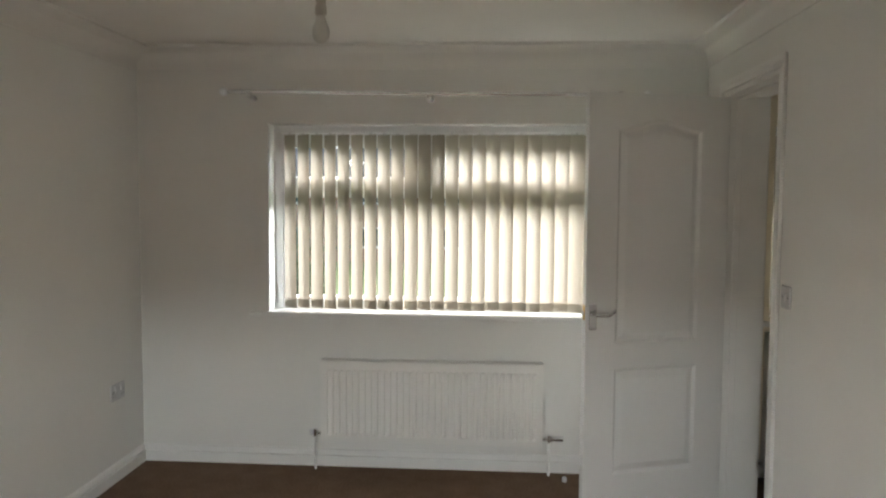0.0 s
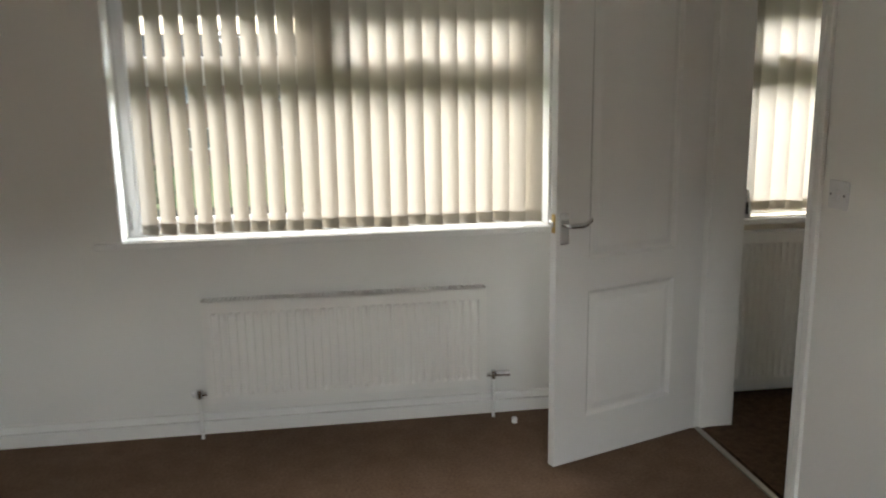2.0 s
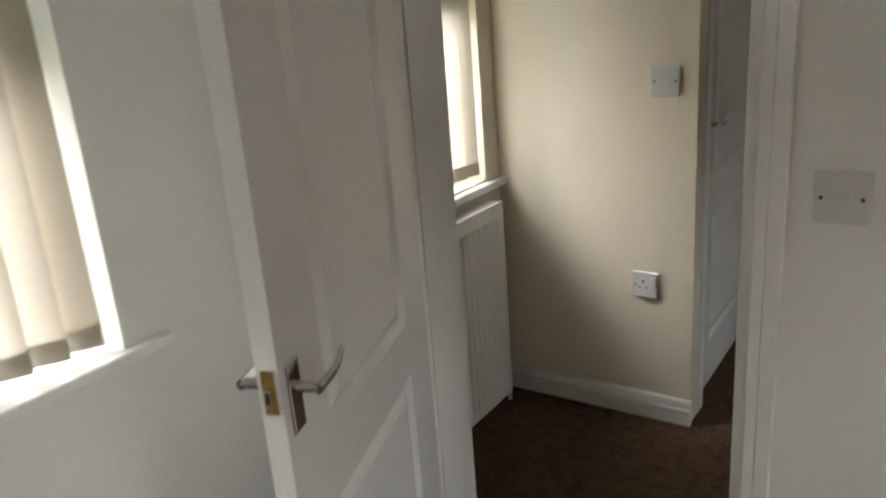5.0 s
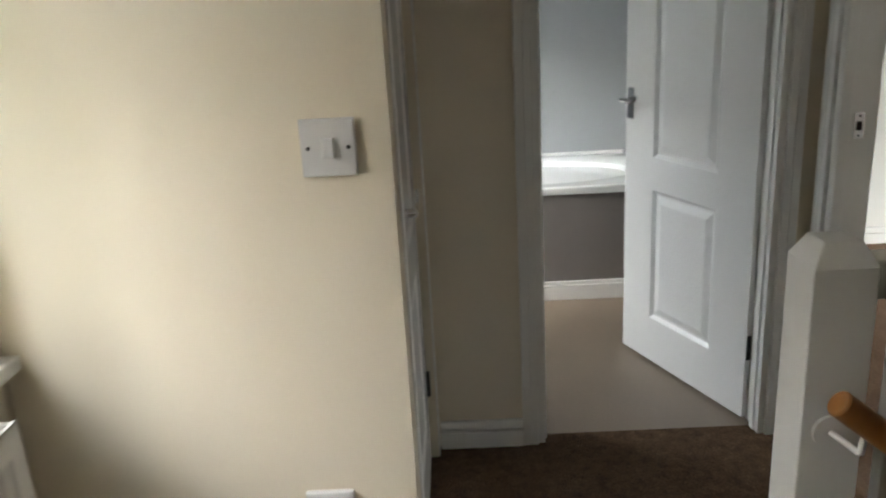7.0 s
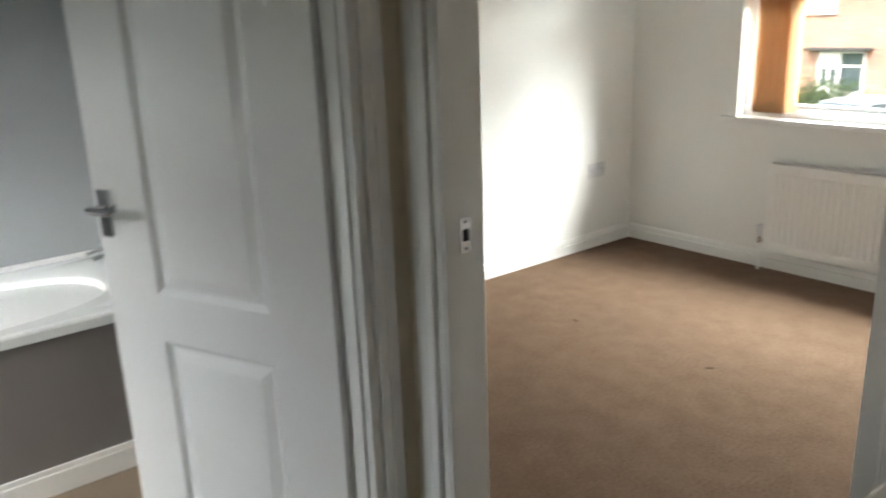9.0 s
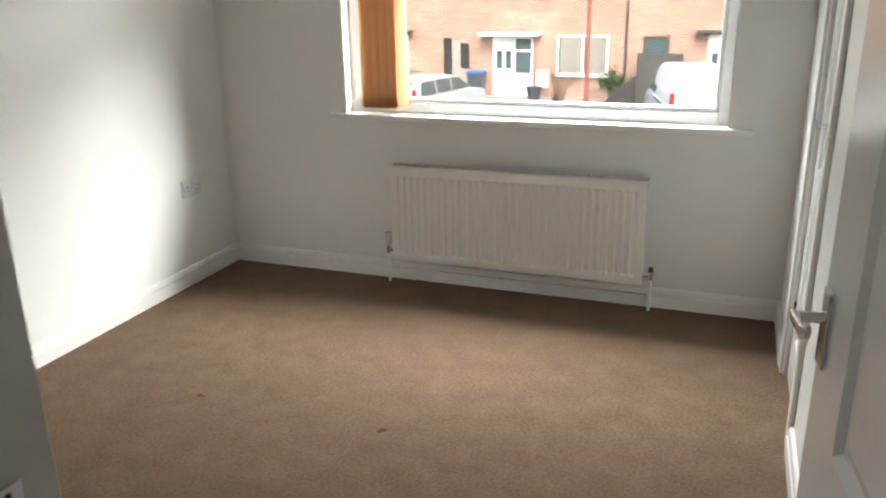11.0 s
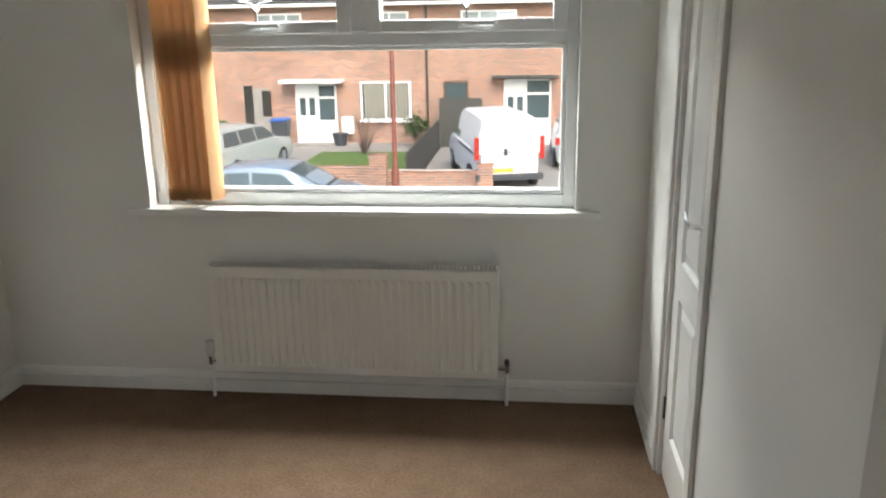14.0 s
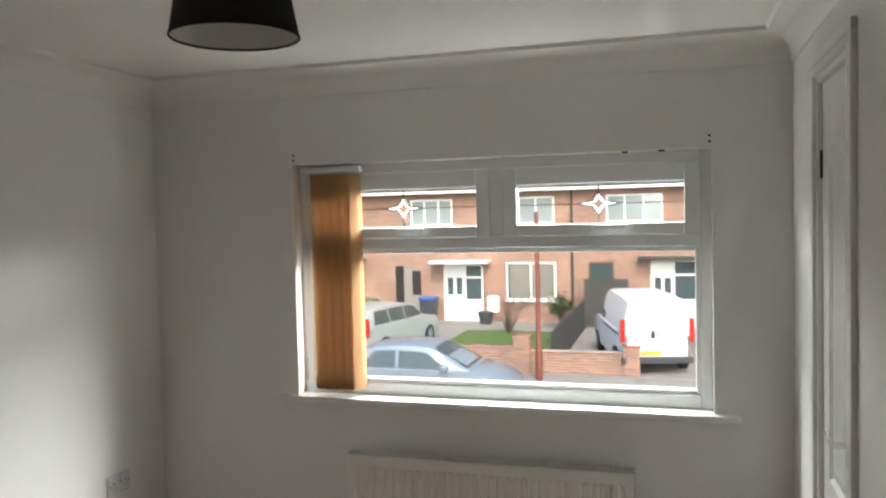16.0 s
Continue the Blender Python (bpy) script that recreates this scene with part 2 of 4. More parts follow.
def wall_y(name, x0, x1, y0, y1, m, label, hole=None, z0=-0.2):
    """A wall along x from y0 to y1 thick, with one opening (xa, xb, za, zb)."""
    if hole:
        a, b, c, d = hole
        L = [(x0, a, y0, y1, z0, H), (b, x1, y0, y1, z0, H), (a, b, y0, y1, d, H)]
        if c > 0:
            L.append((a, b, y0, y1, z0, c))
    else:
        L = [(x0, x1, y0, y1, z0, H)]
    return setting(boxes(name, L, m), label)


def wall_x(name, y0, y1, x0, x1, m, label, hole=None, z0=-0.2):
    if hole:
        a, b, c, d = hole
        L = [(x0, x1, y0, a, z0, H), (x0, x1, b, y1, z0, H), (x0, x1, a, b, d, H)]
        if c > 0:
            L.append((x0, x1, a, b, z0, c))
    else:
        L = [(x0, x1, y0, y1, z0, H)]
    return setting(boxes(name, L, m), label)


W1 = (-2.335, -0.535, 0.85, 1.88)
WL = (0.36, 0.965, 0.85, 1.88)
W2 = (1.473, 3.255, 0.83, 1.87)
wall_y("wall_rear_bedroom_window", -3.06, 0.0, 0.0, OUT, M_WHITE, "white painted wall with a wide window", W1)
wall_x("wall_rear_bedroom_far", -4.95, OUT, -3.2, -3.06, M_WHITE, "plain white painted bedroom wall")
# assumed opening, never in view, added to let fill light into the rear bedroom
W5 = (-2.4, -0.6, 0.83, 1.87)
wall_y("wall_rear_bedroom_back", -3.2, 0.0, WY - OUT, -4.95, M_WHITE, "white painted back wall with an added, unseen window", W5)
D1 = (-1.085, -0.315, 0, 2.0)
wall_x("wall_rear_bedroom_door", -4.95, OUT, 0.0, 0.075, M_WHITE, "white painted wall with the bedroom doorway", D1)
wall_x("wall_landing_bedroom", -4.95, OUT, 0.075, 0.20, M_CREAM, "cream painted landing wall with a doorway", D1, z0=-3.0)
wall_y("wall_landing_window", 0.15, 1.06, 0.03, OUT, M_CREAM, "cream painted wall with a narrow window", WL)
wall_x("wall_landing_switch", -0.68, OUT, 1.06, 1.16, M_CREAM, "cream painted wall with a switch and a socket")
wall_y("wall_cupboard_rear", 1.16, 2.08, 0.03, OUT, M_CREAM, "plain cream cupboard wall")
wall_y("wall_landing_cupboard", 1.16, 2.08, -0.68, -0.58, M_CREAM, "cream wall round the cupboard door", (1.2, 2.02, 0, 2.03))
DB = (-1.735, -1.005, 0, 2.0)
wall_x("wall_landing_bathroom", -1.83, OUT, 2.08, 2.13, M_CREAM, "cream painted wall with the bathroom doorway", DB)
wall_x("wall_bathroom_door", -1.83, OUT, 2.13, 2.18, M_BATHW, "pale grey bathroom wall with a doorway", DB)
wall_x("wall_bathroom_far", -1.83, OUT, 4.10, 4.2, M_BATHW, "pale grey wall beside the bath")
wall_y("wall_bathroom_window", 2.18, 4.1, 0.03, OUT, M_BATHW, "pale grey bathroom wall with a window", (2.6, 3.4, 0.95, 1.88))
wall_y("wall_bathroom_front", 2.08, 4.2, -1.87, -1.83, M_BATHW, "pale grey wall at the end of the bath")
D2 = (1.13, 1.985, 0, 2.0)
wall_y("wall_landing_front", 1.085, 2.08, -1.87, -1.83, M_CREAM, "cream wall with the front bedroom doorway", D2)
wall_y("wall_front_bedroom_door", 1.085, 4.1, -1.93, -1.87, M_WHITE, "white wall with the front bedroom doorway", D2)
wall_x("wall_front_bedroom_side", -5.0, -1.93, 3.98, 4.1, M_WHITE, "plain white painted bedroom wall")
DK = (-4.47, -3.97, 0, 2.03)
wall_x("wall_front_bedroom_cupboard", -5.0, -1.93, 1.135, 1.187, M_WHITE, "white wall with a cupboard doorway", DK)
wall_x("wall_stairwell_side", -5.0, -1.87, 1.085, 1.135, M_CREAM, "cream stairwell wall", z0=-3.0)
wall_y("wall_front_bedroom_window", 1.085, 4.1, WY - OUT, WY, M_WHITE, "white painted wall with a wide window", W2)
wall_y("wall_stairwell_front", 0.0, 1.085, WY - OUT, -4.95, M_CREAM, "cream stairwell end wall", z0=-3.0)
setting(boxes("floor_cupboard", [(1.16, 2.08, -0.58, 0.03, 0.0, 0.01)], M_CARPETL), "bare cupboard floor")

# stairs that run down along the landing wall
st = bmesh.new()
for i in range(13):
    y = -1.36 - 0.235 * i
    box(st, 0.15, 1.02, y - 0.255, y, -0.19 * (i + 1) - 0.17, -0.19 * (i + 1))
stairs = setting(done("stairs", st, M_CARPETL, bevel=0.01), "carpeted stairs that run down beside the landing")
setting(boxes("floor_hall", [(0.15, 1.085, -5.0, -4.2, -2.8, -2.66)], M_CARPETL), "dark carpet at the foot of the stairs")
setting(boxes("stair_string", [(1.02, 1.085, -1.83, -1.36, -0.5, 0.02)], M_GLOSS, bevel=0.004), "white painted stair edge")


def coving(name, x0, x1, y0, y1):
    """A concave plaster cornice round a room."""
    prof = [(0.0, 2.17), (0.006, 2.17), (0.008, 2.186)]
    for k in range(9):
        a = radians(90) * k / 8
        prof.append((0.008 + 0.085 * (1 - math.cos(a)), 2.188 + 0.085 * math.sin(a)))
    prof += [(0.1, 2.275), (0.102, H)]
    bm = bmesh.new()
    loft(bm, [[(x0 + d, y0 + d, z), (x1 - d, y0 + d, z), (x1 - d, y1 - d, z), (x0 + d, y1 - d, z)] for d, z in prof], caps=False)
    return setting(done(name, bm, M_CEIL, smooth=True), "white plaster coving between wall and ceiling")


coving("coving_rear_bedroom", -3.06, 0.0, -4.95, 0.0)
coving("coving_front_bedroom", 1.187, 3.98, WY, -1.93)


def skirting(name, p0, p1, n, m=M_GLOSS):
    """A moulded skirting board from p0 to p1; n points into the room."""
    prof = [(0, 0.0), (0.018, 0.0), (0.018, 0.056), (0.003, 0.058), (0.003, 0.070), (0.016, 0.072), (0.012, 0.088), (0.006, 0.093), (0, 0.093)]
    bm = bmesh.new()
    loft(bm, [[(p[0] + n[0] * d, p[1] + n[1] * d, z) for d, z in prof] for p in (p0, p1)])
    return setting(done(name, bm, m), "white moulded skirting board")


skirting("baseboard_1", (-3.06, 0), (0, 0), (0, -1))
skirting("baseboard_2", (-3.06, -4.95), (-3.06, -0.018), (1, 0))
skirting("baseboard_3", (0, -4.95), (0, -1.147), (-1, 0))
skirting("baseboard_4", (0, -0.255), (0, -0.018), (-1, 0))
skirting("baseboard_5", (0.15, 0.03), (1.06, 0.03), (0, -1))
skirting("baseboard_6", (1.06, -0.685), (1.06, 0.012), (-1, 0))
skirting("baseboard_7", (2.08, -0.955), (2.08, -0.687), (-1, 0))
skirting("baseboard_8", (3.98, WY), (3.98, -1.93), (-1, 0))
skirting("baseboard_9", (1.187, WY), (3.962, WY), (0, 1))
skirting("baseboard_10", (1.187, WY + 0.018), (1.187, -4.53), (1, 0))
skirting("baseboard_11", (1.187, -3.91), (1.187, -2.0), (1, 0))
skirting("baseboard_12", (2.045, -1.93), (3.962, -1.93), (0, -1))
skirting("baseboard_13", (2.08, -1.83), (2.08, -1.79), (-1, 0))


def architrave(name, axis, a, b, top, face, out, w=0.058):
    """A moulded door surround on one wall face: axis 'x' runs along x. out: the way the face looks."""
    t1, t2 = 0.016 * out, 0.016 * out
    L = []
    for s0, s1 in ((a - w, a - w * 0.45), (a - w * 0.45, a), (b, b + w * 0.45), (b + w * 0.45, b + w)):
        t = t2 if s0 < a - w * 0.5 or s0 > b + 0.001 else t1
        L.append((s0, s1, face, face + t, 0.0, top))
    L.append((a - w, b + w, face, face + t2, top + w * 0.45, top + w))
    L.append((a - w, b + w, face, face + t1, top, top + w * 0.45))
    bm = bmesh.new()
    for s0, s1, f0, f1, z0, z1 in L:
        lo, hi = min(f0, f1), max(f0, f1)
        if axis == 'x':
            box(bm, s0, s1, lo, hi, z0, z1)
        else:
            box(bm, lo, hi, s0, s1, z0, z1)
    return setting(done(name, bm, M_GLOSS, bevel=0.003), "white gloss painted door surround")


def lining(name, axis, a, b, top, f0, f1, stop):
    """Door lining boards inside an opening with a stop bead at the given depth."""
    t = 0.022
    L = [(a, a + t, f0, f1, 0, top - t), (b - t, b, f0, f1, 0, top - t), (a, b, f0, f1, top - t, top),
         (a + t, a + t + 0.007, stop, stop + 0.03, 0, top - t - 0.012), (b - t - 0.007, b - t, stop, stop + 0.03, 0, top - t - 0.012), (a + t, b - t, stop, stop + 0.03, top - t - 0.012, top - t)]
    bm = bmesh.new()
    for s0, s1, g0, g1, z0, z1 in L:
        if axis == 'x':
            box(bm, s0, s1, g0, g1, z0, z1)
        else:
            box(bm, g0, g1, s0, s1, z0, z1)
    return setting(done(name, bm, M_GLOSS, bevel=0.002), "white gloss painted door lining")


architrave("trim_1", 'y', D1[0], D1[1], 2.0, 0.0, -1, 0.05)
architrave("trim_2", 'y', D1[0], D1[1], 2.0, 0.20, 1)
lining("door_1_frame", 'y', D1[0], D1[1], 2.0, -0.004, 0.204, 0.05)
architrave("trim_3", 'y', DB[0], DB[1], 2.0, 2.08, -1, 0.05)
lining("door_2_frame", 'y', DB[0], DB[1], 2.0, 2.076, 2.184, 2.10)
architrave("trim_4", 'x', D2[0], D2[1], 2.0, -1.83, 1)
architrave("trim_5", 'x', D2[0], D2[1], 2.0, -1.93, -1)
lining("door_3_frame", 'x', D2[0], D2[1], 2.0, -1.934, -1.826, -1.858)
architrave("trim_6", 'y', DK[0], DK[1], 2.03, 1.187, 1)
lining("door_4_frame", 'y', DK[0], DK[1], 2.03, 1.133, 1.191, 1.142)
setting(boxes("trim_7", [(1.15, 1.203, -0.683, -0.68, 0, 2.04), (2.02, 2.08, -0.683, -0.68, 0, 2.04), (1.15, 2.08, -0.683, -0.68, 2.04, 2.09)], M_GLOSS, bevel=0.003), "white gloss painted cupboard door surround")


# ---- doors ----
def arch_outline(x0, x1, z0, z1, rise, n=12):
    """A panel outline: square at the bottom, a shallow ogee arch on top."""
    pts = [(x0, z0), (x1, z0)]
    for k in range(n + 1):
        u = k / n
        s = 0.5 - 0.5 * math.cos(2 * math.pi * u)
        pts.append((x1 + (x0 - x1) * u, z1 + rise * s))
    return pts


def inset(pts, d):
    xs, zs = [p[0] for p in pts], [p[1] for p in pts]
    cx, cz = (min(xs) + max(xs)) / 2, (min(zs) + max(zs)) / 2
    sx, sz = 1 - 2 * d / (max(xs) - min(xs)), 1 - 2 * d / (max(zs) - min(zs))
    return [(cx + (x - cx) * sx, cz + (z - cz) * sz) for x, z in pts]


def lever(parent, x, z, side, y, way, steel=M_CHROME):
    """A lever handle on a back plate; way: -1 or 1, where the lever points along x."""
    bm = bmesh.new()
    box(bm, x - 0.02, x + 0.02, y, y + side * 0.007, z - 0.058, z + 0.058)
    plate = done("handle_plate", bm, steel, parent, bevel=0.004)
    bm = bmesh.new()
    tube(bm, (x, y + side * 0.006, z + 0.015), (x, y + side * 0.045, z + 0.015), 0.009, 0.008, 14)
    rings = []
    for u, dz, h, w in ((0.0, 0, 0.009, 0.007), (0.03, 0.0, 0.010, 0.006), (0.06, -0.001, 0.010, 0.005), (0.078, 0.003, 0.009, 0.005), (0.088, 0.010, 0.009, 0.005), (0.100, 0.016, 0.010, 0.004)):
        cx, cy, cz = x + way * (u - 0.006), y + side * 0.045, z + 0.015 + dz
        rings.append([(cx, cy + w * math.cos(a), cz + h * math.sin(a)) for a in [2 * math.pi * i / 10 for i in range(10)]])
    loft(bm, rings)
    h = done("handle", bm, steel, parent, smooth=True)
    return tagged(h, "curved chrome lever handle")


def door(name, label, width, m, height=1.975, handles=(-1, 1), arched=True, latch=True, hinge_side=1, top_rise=0.05, handle_z=1.0, stile=0.15):
    """A two-panel moulded door. Its hinge edge is at x = 0 and the leaf runs along +x; y is its thickness."""
    d = thing(name, label, "door", m)
    T = 0.035
    z0 = 0.012
    st_w = stile if width > 0.6 else 0.095
    a, b = st_w, width - st_w
    low = [(a, 0.19), (b, 0.19), (b, 0.695), (a, 0.695)]
    up = arch_outline(a, b, 0.815, 1.81, top_rise)
    bm = bmesh.new()
    box(bm, 0, a, 0, T, z0, height)
    box(bm, b, width, 0, T, z0, height)
    box(bm, a, b, 0, T, z0, 0.19)
    box(bm, a, b, 0, T, 0.695, 0.815)
    top = [(b, height), (a, height)] + [(x, z) for x, z in reversed(up[2:])]
    for y in (0.0, T):
        bm.faces.new([bm.verts.new((x, y, z)) for x, z in top])
    for (xa, za), (xb, zb) in zip(top, top[1:] + top[:1]):
        bm.faces.new([bm.verts.new(p) for p in ((xa, 0, za), (xb, 0, zb), (xb, T, zb), (xa, T, za))])
    tagged(done("leaf", bm, M_DOOR, d), "white painted moulded door leaf")
    for pn in (low, up):
        bm = bmesh.new()
        for y, s in ((0.0, 1), (T, -1)):
            rings = []
            for ins, dep in ((0.0, 0.0), (0.006, 0.004), (0.014, 0.010), (0.022, 0.010), (0.045, 0.003), (0.05, 0.0022)):
                rings.append([(x, y + s * dep, z) for x, z in inset(pn, ins)])
            vr = loft(bm, rings, caps=False)
            bm.faces.new(vr[-1])
        done("panel", bm, M_DOOR, d)
    hx = width - 0.034
    if -1 in handles:
        lever(d, hx, handle_z, -1, 0.0, -1)
    if 1 in handles:
        lever(d, hx, handle_z, 1, T, -1)
    if latch:
        bm = bmesh.new()
        box(bm, width, width + 0.002, 0.007, T - 0.007, handle_z - 0.015, handle_z + 0.055)
        tagged(done("latch_plate", bm, M_BRASS, d, bevel=0.0006), "brass latch plate")
        bm = bmesh.new()
        box(bm, width, width + 0.011, 0.012, T - 0.012, handle_z + 0.006, handle_z + 0.028)
        done("latch_bolt", bm, M_CHROME, d, bevel=0.002)
    for hz in (0.22, 1.72):
        bm = bmesh.new()
        yk = T if hinge_side > 0 else 0.0
        tube(bm, (-0.006, yk + 0.004 * hinge_side, hz), (-0.006, yk + 0.004 * hinge_side, hz + 0.085), 0.0065, n=10)
        box(bm, -0.003, 0.0, 0.004, T - 0.004, hz, hz + 0.085)
        tagged(done("hinge", bm, M_IRON, d), "dark steel butt hinge")
    return d


def door_pose(hx, hy, fx, fy):
    return pose(hx, hy, 0, 0, 0, math.degrees(math.atan2(fy - hy, fx - hx)))


door("door", "white two-panel door standing open into the bedroom", 0.735, door_pose(0.006, -0.320, -0.698, -0.568), handle_z=0.945, hinge_side=-1)
door("door", "white two-panel door standing open into the bathroom", 0.685, door_pose(2.176, -1.725, 2.807, -1.463), hinge_side=-1, stile=0.172)
door("door", "white two-panel door opened back against the bedroom wall", 0.745, door_pose(1.19, -1.942, 1.272, -2.685), handle_z=0.95, hinge_side=1)
door("cupboard_door", "white panelled cupboard door, closed, beside the landing switch", 0.80, pose(2.012, -0.620, 0, 0, 0, 180), handles=(1,), latch=False, height=2.03, hinge_side=1)
door("cupboard_door", "white panelled cupboard door, closed, in the bedroom wall", 0.455, pose(1.176, -4.447, 0, 0, 0, 90), height=2.005, handles=(-1,), latch=False, hinge_side=-1, top_rise=0.035)

# latch keep in the front bedroom door lining
sp = thing("strike_plate", "chrome latch keep let into the white door lining", "strike plate")
tagged(boxes("plate", [(1.9615, 1.963, -1.898, -1.872, 0.975, 1.045)], M_CHROME, sp), "chrome plate")
tagged(boxes("keep_hole", [(1.9605, 1.9615, -1.892, -1.878, 0.998, 1.022)], M_DARK, sp), "dark latch hole")
for z in (0.983, 1.037):
    b = bmesh.new()
    tube(b, (1.9605, -1.885, z), (1.9615, -1.885, z), 0.003, n=8)
    done("screw", b, M_IRON, sp)


# ---- radiators ----
def radiator(label, x0, x1, z0, z1, wall, out, ribs, right_valve, deep=0.009):
    """A ribbed panel radiator on a wall along x. out: the way it faces along y."""
    r = thing("radiator", label, "radiator", pose((x0 + x1) / 2, wall, 0))
    hw = (x1 - x0) / 2
    f = 0.092 * out
    bk = 0.028 * out
    rows = []
    xa, xb = -hw + 0.03, hw - 0.03
    step = (xb - xa) / ribs
    bm = bmesh.new()
    prof = [(-hw, f), (xa, f)]
    for i in range(ribs):
        c = xa + step * i
        prof += [(c + step * 0.12, f), (c + step * 0.3, f - deep * out), (c + step * 0.7, f - deep * out), (c + step * 0.88, f)]
    prof += [(xb, f), (hw, f)]
    n = len(prof)
    zs = [(z0, 1), (z0 + 0.028, 1), (z0 + 0.042, 0), (z1 - 0.06, 0), (z1 - 0.046, 1), (z1, 1)]
    rings = [[(x, f if flat else y, z) for x, y in prof] for z, flat in zs]
    loft(bm, rings, closed=False, caps=False)
    done("front_panel", bm, M_RAD, r, smooth=False)
    boxes("casing", [(-hw, -hw + 0.003, min(bk, f), max(bk, f), z0, z1), (hw - 0.003, hw, min(bk, f), max(bk, f), z0, z1), (-hw + 0.003, hw - 0.003, min(bk, bk + 0.002 * out), max(bk, bk + 0.002 * out), z0, z1),
                     (-hw, hw, min(f, f - 0.004 * out), max(f, f - 0.004 * out), z1, z1 + 0.004), (-hw + 0.003, hw - 0.003, min(f - 0.012 * out, bk), max(f - 0.012 * out, bk), z0 + 0.004, z0 + 0.01)], M_RAD, r, bevel=0.001)
    bars = []
    nb = int(hw * 2 / 0.018)
    for i in range(nb):
        c = -hw + 0.008 + (2 * hw - 0.016) * i / (nb - 1)
        bars.append((c - 0.004, c + 0.004, min(bk, f), max(bk, f), z1 - 0.002, z1 + 0.002))
    bars += [(-hw, hw, min(f, f - 0.007 * out), max(f, f - 0.007 * out), z1 - 0.002, z1 + 0.003), (-hw, hw, min(bk, bk + 0.006 * out), max(bk, bk + 0.006 * out), z1 - 0.002, z1 + 0.003)]
    tagged(boxes("grille", bars, M_RAD, r), "slotted white top grille")
    # near-black block that paints the shade seen between the grille bars
    boxes("inside", [(-hw + 0.004, hw - 0.004, min(bk + 0.01 * out, f - 0.014 * out), max(bk + 0.01 * out, f - 0.014 * out), z0 + 0.02, z1 - 0.012)], M_DARK, r)
    ym = (f + bk) / 2
    for s in (-1, 1):
        bm = bmesh.new()
        x = s * (hw + 0.035)
        tube(bm, (s * hw, ym, z0 + 0.035), (x, ym, z0 + 0.035), 0.009)
        tube(bm, (x, ym, z0 + 0.018), (x, ym, z0 + 0.055), 0.012)
        done("valve", bm, M_CHROME, r, smooth=True)
        bm = bmesh.new()
        tube(bm, (x, ym, 0.0), (x, ym, z0 + 0.02), 0.0075)
        tagged(done("pipe", bm, M_GLOSS, r, smooth=True), "white painted pipe")
        bm = bmesh.new()
        if right_valve == "side":
            tube(bm, (x + s * 0.012, ym, z0 + 0.038), (x + s * (0.075 if s > 0 else 0.03), ym, z0 + 0.038), 0.013, 0.015, 16)
            tagged(done("valve_head", bm, M_CHROME if s > 0 else M_PLAST, r, bevel=0.003, smooth=True), "chrome valve head")
        elif s == 1:
            if right_valve == "trv":
                tube(bm, (x, ym, z0 + 0.055), (x, ym, z0 + 0.075), 0.011, 0.016, 16)
                tube(bm, (x, ym, z0 + 0.075), (x, ym, z0 + 0.125), 0.019, 0.017, 16)
                for k in range(10):
                    a = 2 * math.pi * k / 10
                    tube(bm, (x + 0.019 * math.cos(a), ym + 0.019 * math.sin(a), z0 + 0.08), (x + 0.017 * math.cos(a), ym + 0.017 * math.sin(a), z0 + 0.12), 0.003, n=6)
                tagged(done("valve_head", bm, M_PLAST, r, smooth=True), "white thermostatic valve head")
            else:
                tube(bm, (x, ym, z0 + 0.055), (x, ym, z0 + 0.085), 0.012, 0.011, 14)
                done("valve_head", bm, M_PLAST, r, smooth=True)
        else:
            tube(bm, (x, ym, z0 + 0.05), (x, ym, z0 + 0.075), 0.012, 0.010, 14)
            tagged(done("valve_head", bm, M_IRON, r, smooth=True), "dark lockshield cap")
    return r


radiator("white ribbed panel radiator under the rear bedroom window", -2.03, -0.832, 0.165, 0.607, 0.0, -1, 33, "side")
radiator("white ribbed panel radiator under the landing window", 0.33, 0.915, 0.06, 0.79, 0.03, -1, 16, "low", 0.005)
r2 = radiator("white ribbed panel radiator under the front bedroom window", 1.776, 2.992, 0.134, 0.607, WY, 1, 33, "trv")
r2.matrix_world = pose((1.776 + 2.992) / 2, WY, 0)


